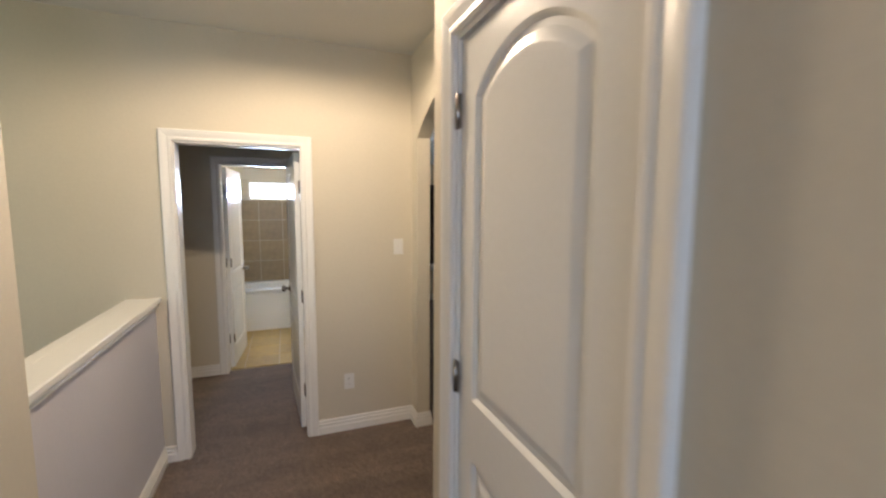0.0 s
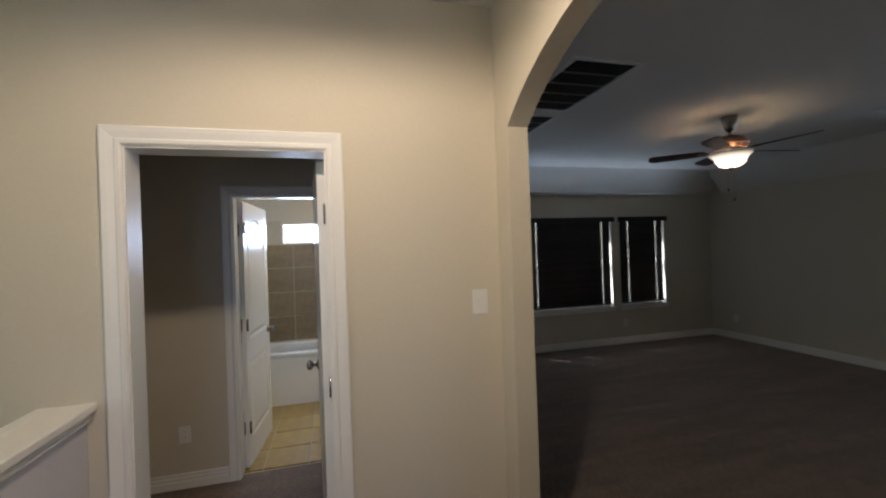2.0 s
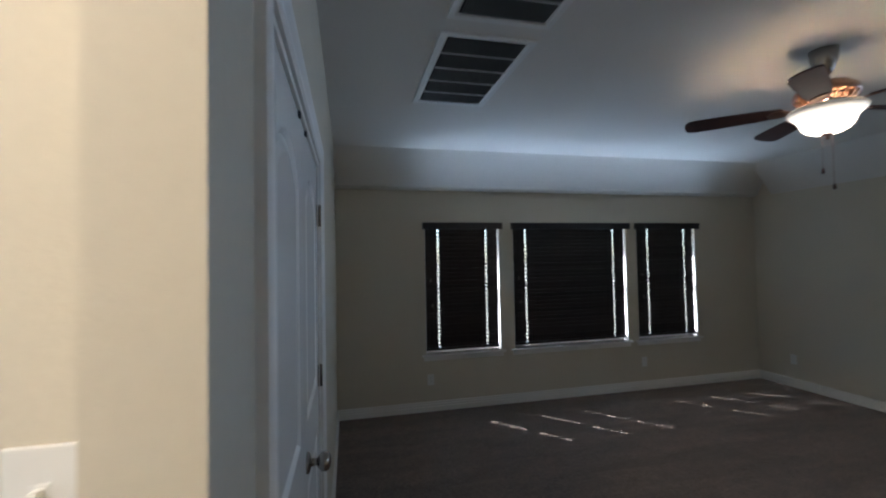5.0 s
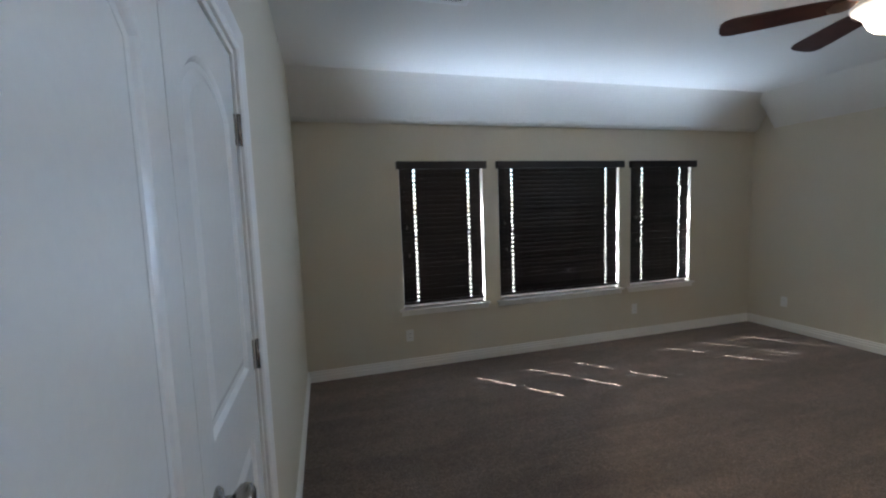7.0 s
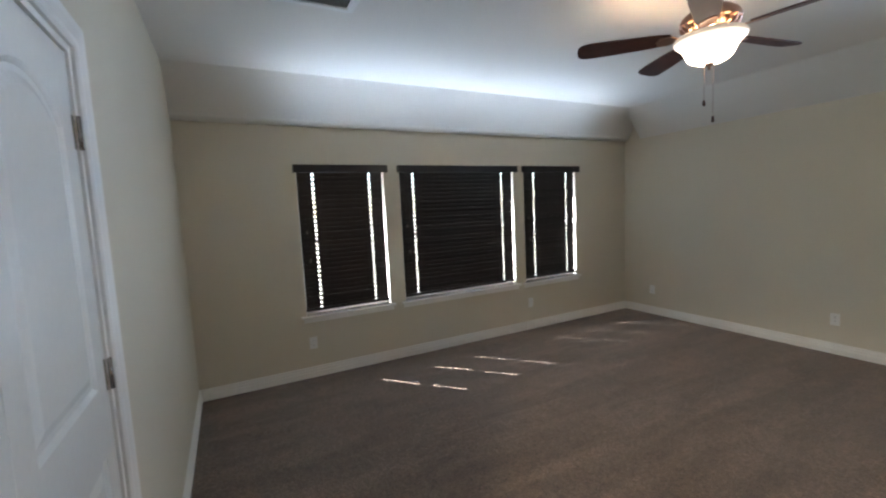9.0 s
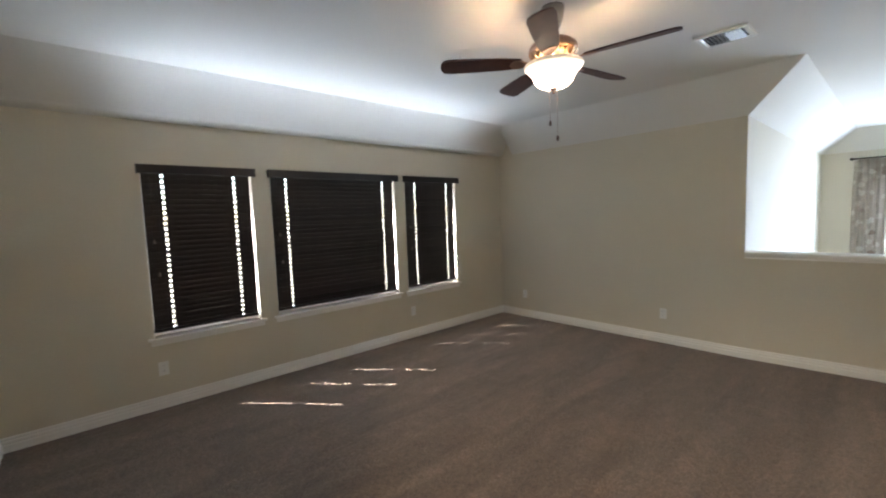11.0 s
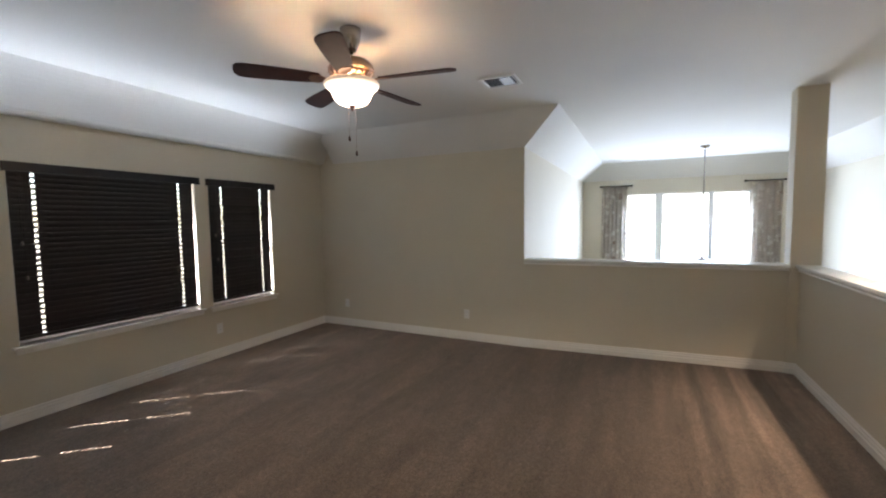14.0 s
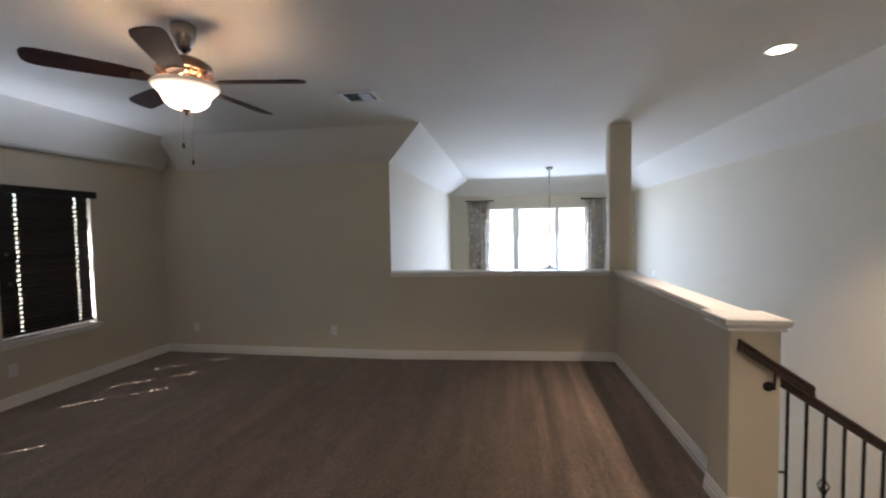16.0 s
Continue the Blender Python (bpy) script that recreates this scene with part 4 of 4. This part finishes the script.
# ---------------------------------------------------------------- switches and outlets
def plate(name, m, label, kind):
    p = thing(name, m, label, "outlet" if kind == "outlet" else "light switch", "wall outlets" if kind == "outlet" else "")
    part("cover_plate", box(bmesh.new(), -0.0365, 0.0365, -0.006, 0.0, -0.058, 0.058, 0.0025), M_PLATE, p)
    if kind == "outlet":
        for dz in (-0.02, 0.02):
            r = part("receptacle", box(bmesh.new(), -0.016, 0.016, -0.0085, -0.005, dz - 0.014, dz + 0.014, 0.002), M_PLATE, p)
            for dx in (-0.006, 0.006):
                part("slot", box(bmesh.new(), dx - 0.001, dx + 0.001, -0.0092, -0.008, dz - 0.003, dz + 0.006), M_SLOT, r)
    else:
        part("toggle", box(bmesh.new(), -0.005, 0.005, -0.020, -0.005, -0.004, 0.014, 0.002), M_PLATE, p)
        part("toggle_bezel", box(bmesh.new(), -0.009, 0.009, -0.0075, -0.005, -0.018, 0.018, 0.001), M_PLATE, p)
    return p


WHITE_OUT = "white duplex outlet on the beige wall"
plate("outlet", pose(4.172, YW, 0.335), WHITE_OUT, "outlet")
plate("outlet", pose(6.823, YW, 0.335), WHITE_OUT, "outlet")
plate("outlet", pose(XF, 9.569, 0.335, 0, 0, -90), WHITE_OUT, "outlet")
plate("outlet", pose(XF, 7.666, 0.335, 0, 0, -90), WHITE_OUT, "outlet")
plate("outlet", pose(2.622, YD, 0.37), "white duplex outlet on the hall wall", "outlet")
plate("outlet", pose(1.30, YB, 0.37), "white duplex outlet on the passage wall", "outlet")
plate("light_switch", pose(2.998, YD, 1.354), "white toggle switch beside the arch", "switch")
plate("light_switch", pose(12.6, YS, 0.62, 0, 0, 180), "white switch on the foyer wall", "switch")


# ---------------------------------------------------------------- stairs and railing
DROP = 0.67
RY0 = 4.12
def rail_z(y, z0):
    return z0 - (RY0 - y) * DROP


stairs = thing("staircase", pose(0, 0, 0), "carpeted stairs going down beside the railing", "stairs", "", "structure")
for k in range(7):
    y1 = 4.18 - 0.255 * k
    part("step", box(bmesh.new(), 5.15, 6.18, y1 - 0.275, y1, -0.182 * (k + 1) - 0.16, -0.182 * (k + 1), 0.012), M_TREAD, stairs)
part("landing", box(bmesh.new(), 5.15, 6.18, YS, 2.40, LOW, -0.182 * 8), M_TREAD, stairs)
b = bmesh.new()
prism(b, [(4.13, -0.30), (4.13, 0.03), (YS, 0.03 - (4.13 - YS) * DROP), (YS, -0.35 - (4.13 - YS) * DROP)], "x", 6.185, 6.305)
part("stringer", b, M_TRIM, stairs, "white painted stringer")

rail = thing("stair_railing", pose(0, 0, 0), "dark wood handrail on black iron balusters", "railing")
PROFILE = [(-0.026, -0.030), (0.026, -0.030), (0.030, -0.012), (0.024, 0.006), (0.030, 0.018), (0.022, 0.031), (0.0, 0.036), (-0.022, 0.031), (-0.030, 0.018), (-0.024, 0.006), (-0.030, -0.012)]


def rail_bar(x, ya, yb, z0):
    b = bmesh.new()
    rings = [[b.verts.new((x + u, y, rail_z(y, z0) + v)) for u, v in PROFILE] for y in (ya, yb)]
    for k in range(len(PROFILE)):
        j = (k + 1) % len(PROFILE)
        b.faces.new((rings[0][k], rings[0][j], rings[1][j], rings[1][k]))
    b.faces.new(rings[0][::-1])
    b.faces.new(rings[1])
    return b


part("handrail", rail_bar(6.245, 4.13, YS, 0.742), M_RAIL, rail)
bal = None
for k in range(14):
    y = 4.030 - 0.0925 * k
    zt, zb = rail_z(y, 0.742) - 0.03, 0.03 - (4.13 - y) * DROP
    b = box(bmesh.new(), 6.2392, 6.2508, y - 0.0058, y + 0.0058, zb, zt)
    p = part("baluster", b, M_IRON, rail)
    if k % 4 == 2:
        q = bmesh.new()
        for j in range(4):
            a = math.pi / 2 * j
            last = None
            for s in range(9):
                f = s / 8
                rad = 0.024 * math.sin(math.pi * f)
                c = Vector((6.245 + rad * math.cos(a + 2.4 * f), y + rad * math.sin(a + 2.4 * f), zt - 0.345 - 0.10 * f))
                if last is not None:
                    tube(q, last, c, 0.0035, 6)
                last = c
        part("basket", q, M_IRON, p, "twisted iron basket")
    part("shoe", box(bmesh.new(), 6.232, 6.258, y - 0.013, y + 0.013, zb, zb + 0.025, 0.003), M_IRON, p)

grip = thing("wall_handrail", pose(0, 0, 0), "dark wood handrail end fixed to the post", "handrail")
part("rail", rail_bar(6.085, 4.35, 4.02, 0.785), M_RAIL, grip)
b = bmesh.new()
lathe(b, [(0.026, 0.0), (0.026, -0.006), (0.012, -0.010), (0.010, -0.012)], 20, (6.135, 4.19, 0.715), "x")
tube(b, (6.125, 4.19, 0.715), (6.085, 4.19, 0.72), 0.007)
tube(b, (6.085, 4.19, 0.72), (6.085, 4.185, 0.81), 0.007)
part("bracket", b, M_IRON, grip, "black iron bracket")
b = bmesh.new()
lathe(b, [(0.028, 4.13), (0.028, 4.121), (0.013, 4.110)], 18, (6.245, 0, 0.20), "y")
tube(b, (6.245, 4.12, 0.20), (6.245, 4.035, 0.20), 0.0065)
part("wall_tie", b, M_IRON, rail, "black iron tie to the post")

# ---------------------------------------------------------------- foyer window, curtains, chandelier
fw = thing("foyer_window", pose(0, 0, 0), "wide white triple window, bright with daylight", "window", "", "structure")
y0, y1, z0, z1 = FW
bars = [(y0, y0 + 0.03), (4.328, 4.419), (5.268, 5.417), (y1 - 0.03, y1)]
for a, b_ in bars:
    part("mullion", box(bmesh.new(), XE + 0.03, XE + 0.10, a, b_, z0, z1, 0.004), M_VINYL, fw)
for (_, a), (b_, _) in zip(bars, bars[1:]):
    part("head", box(bmesh.new(), XE + 0.04, XE + 0.09, a, b_, z1 - 0.03, z1), M_VINYL, fw)
    part("foot", box(bmesh.new(), XE + 0.04, XE + 0.09, a, b_, z0, z0 + 0.04), M_VINYL, fw)
    p = part("pane", box(bmesh.new(), XE + 0.06, XE + 0.064, a, b_, z0 + 0.04, z1 - 0.03), M_GLASS, fw)
    p.visible_shadow = False


def curtain(ya, yb, seed):
    b = bmesh.new()
    rnd = random.Random(seed)
    n, rows = 56, 14
    ph = [rnd.uniform(0, 6.28) for _ in range(3)]
    grid = []
    for r in range(rows + 1):
        f = r / rows
        z = 2.215 - f * (2.215 + 0.9)
        row = []
        for k in range(n + 1):
            u = k / n
            d = 0.035 * math.sin(2 * math.pi * 6 * u + ph[0]) + 0.012 * math.sin(2 * math.pi * 11 * u + ph[1] + 2 * f)
            row.append(b.verts.new((XE - 0.085 + d * (0.6 + 0.4 * f), ya + (yb - ya) * (u + 0.01 * math.sin(5 * f + ph[2])), z)))
        grid.append(row)
    for p, q in zip(grid, grid[1:]):
        for k in range(n):
            b.faces.new((p[k], p[k + 1], q[k + 1], q[k])).smooth = True
    bmesh.ops.solidify(b, geom=b.faces[:], thickness=0.003)
    return b


for ya, yb, ra, rb, s in ((5.985, 6.50, 5.893, 6.525, 1), (3.22, 3.735, 3.19, 3.82, 2)):
    c = thing("curtain", pose(0, 0, 0), "beige curtain with a floral print on a dark rod", "curtain", "foyer curtains")
    part("fabric", curtain(ya, yb, s), M_CURTAIN, c)
    q = tube(bmesh.new(), (XE - 0.085, ra, 2.237), (XE - 0.085, rb, 2.237), 0.013, 12)
    part("rod", q, M_IRON, c, "dark curtain rod")
    for ye in (ra, rb):
        q = bmesh.new()
        lathe(q, [(0.004, -0.026), (0.020, -0.018), (0.026, 0.0), (0.020, 0.018), (0.004, 0.026)], 14, (XE - 0.085, ye, 2.237), "y")
        part("finial", q, M_IRON, c)
    part("rod_bracket", tube(bmesh.new(), (XE, (ra + rb) / 2, 2.237), (XE - 0.085, (ra + rb) / 2, 2.237), 0.008), M_IRON, c)

ch = thing("chandelier", pose(12.02, 4.737, 0), "nickel foyer chandelier hanging on a long rod", "chandelier")
b = bmesh.new()
lathe(b, [(0.075, CEIL), (0.075, CEIL - 0.015), (0.055, CEIL - 0.045), (0.018, CEIL - 0.060)], 28)
part("canopy", b, M_NICKEL, ch)
part("rod", tube(bmesh.new(), (0, 0, 0.80), (0, 0, CEIL - 0.05), 0.011, 12), M_NICKEL, ch)
b = bmesh.new()
lathe(b, [(0.014, 0.87), (0.03, 0.84), (0.10, 0.81), (0.20, 0.77), (0.21, 0.70), (0.02, 0.64)], 32)
part("body", b, M_NICKEL, ch)
for k in range(5):
    a = 2 * math.pi * k / 5
    q = bmesh.new()
    c, s = math.cos(a), math.sin(a)
    tube(q, (0.15 * c, 0.15 * s, 0.70), (0.36 * c, 0.36 * s, 0.52), 0.010)
    tube(q, (0.36 * c, 0.36 * s, 0.52), (0.42 * c, 0.42 * s, 0.60), 0.010)
    part("arm", q, M_NICKEL, ch)
    q = bmesh.new()
    lathe(q, [(0.03, 0.60), (0.06, 0.63), (0.075, 0.70), (0.07, 0.70), (0.02, 0.62)], 18, (0.42 * c, 0.42 * s, 0))
    part("shade", q, M_PLATE, ch)

# ---------------------------------------------------------------- bathroom
tub = thing("bathtub", pose(0, 0, 0), "white acrylic bathtub with a smooth apron", "bathtub")
part("apron", box(bmesh.new(), 1.13, XA - 0.01, 9.04, 9.10, -0.01, 0.50, 0.010), M_TUB, tub)
b = bmesh.new()
box(b, 1.13, XA - 0.01, 9.03, 9.15, 0.50, 0.548, 0.014)
box(b, 1.13, XA - 0.01, 9.60, 9.735, 0.02, 0.548, 0.010)
part("rim", b, M_TUB, tub)
b = bmesh.new()
box(b, 1.14, XA - 0.02, 9.11, 9.70, 0.02, 0.10)
part("basin_floor", b, M_TUB, tub)

bw = thing("bath_window", pose(0, 0, 0), "small high bathroom window, glowing with daylight", "window", "", "structure")
part("frame", sweep(bmesh.new(), [(BW[0], 9.75, BW[2]), (BW[1], 9.75, BW[2]), (BW[1], 9.75, BW[3]), (BW[0], 9.75, BW[3])], [(-0.02, 0.0), (-0.02, 0.05), (0.0, 0.05), (0.0, 0.0)], (0, 1, 0), True), M_VINYL, bw)
p = part("pane", box(bmesh.new(), BW[0], BW[1], 9.84, 9.844, BW[2], BW[3]), M_GLASS, bw)
p.visible_shadow = False

tiles = thing("tiled_surround", pose(0, 0, 0), "tan stone-look tiles around the bathtub", "tile wall", "", "structure")
part("grout_bed", box(bmesh.new(), 1.13, 1.73, 9.742, 9.75, 0.55, 2.02), M_GROUT, tiles)
part("grout_bed", box(bmesh.new(), 1.73, XA, 9.742, 9.75, 0.55, 1.725), M_GROUT, tiles)
TW = 0.318
first = {}
for i in range(7):
    for j in range(5):
        xa, za = 1.545 + TW * (i - 1), 0.552 + 0.298 * j
        xb, zb = min(xa + TW - 0.008, XA), min(za + 0.290, 2.02)
        if xb > BW[0] - 0.01 and zb > BW[2]:
            zb = BW[2] - 0.01
        if zb - za < 0.03 or xb - xa < 0.03:
            continue
        key = (round(xb - xa, 3), round(zb - za, 3))
        if key not in first:
            first[key] = part("tile", box(bmesh.new(), 0, xb - xa, -0.006, 0, 0, zb - za, 0.002), M_TILE, tiles)
            first[key].location = (xa, 9.742, za)
        else:
            again("tile", first[key], tiles, (xa, 9.742, za))
ft = part("tile", box(bmesh.new(), 0, 0.32, 0, 0.32, 0, 0.010, 0.002), M_TILE2, floor_bath)
ft.location = (1.13, 7.70, -0.012)
for i in range(6):
    for j in range(5):
        if i or j:
            again("tile", ft, floor_bath, (1.13 + 0.328 * i, 7.70 + 0.328 * j, -0.012))
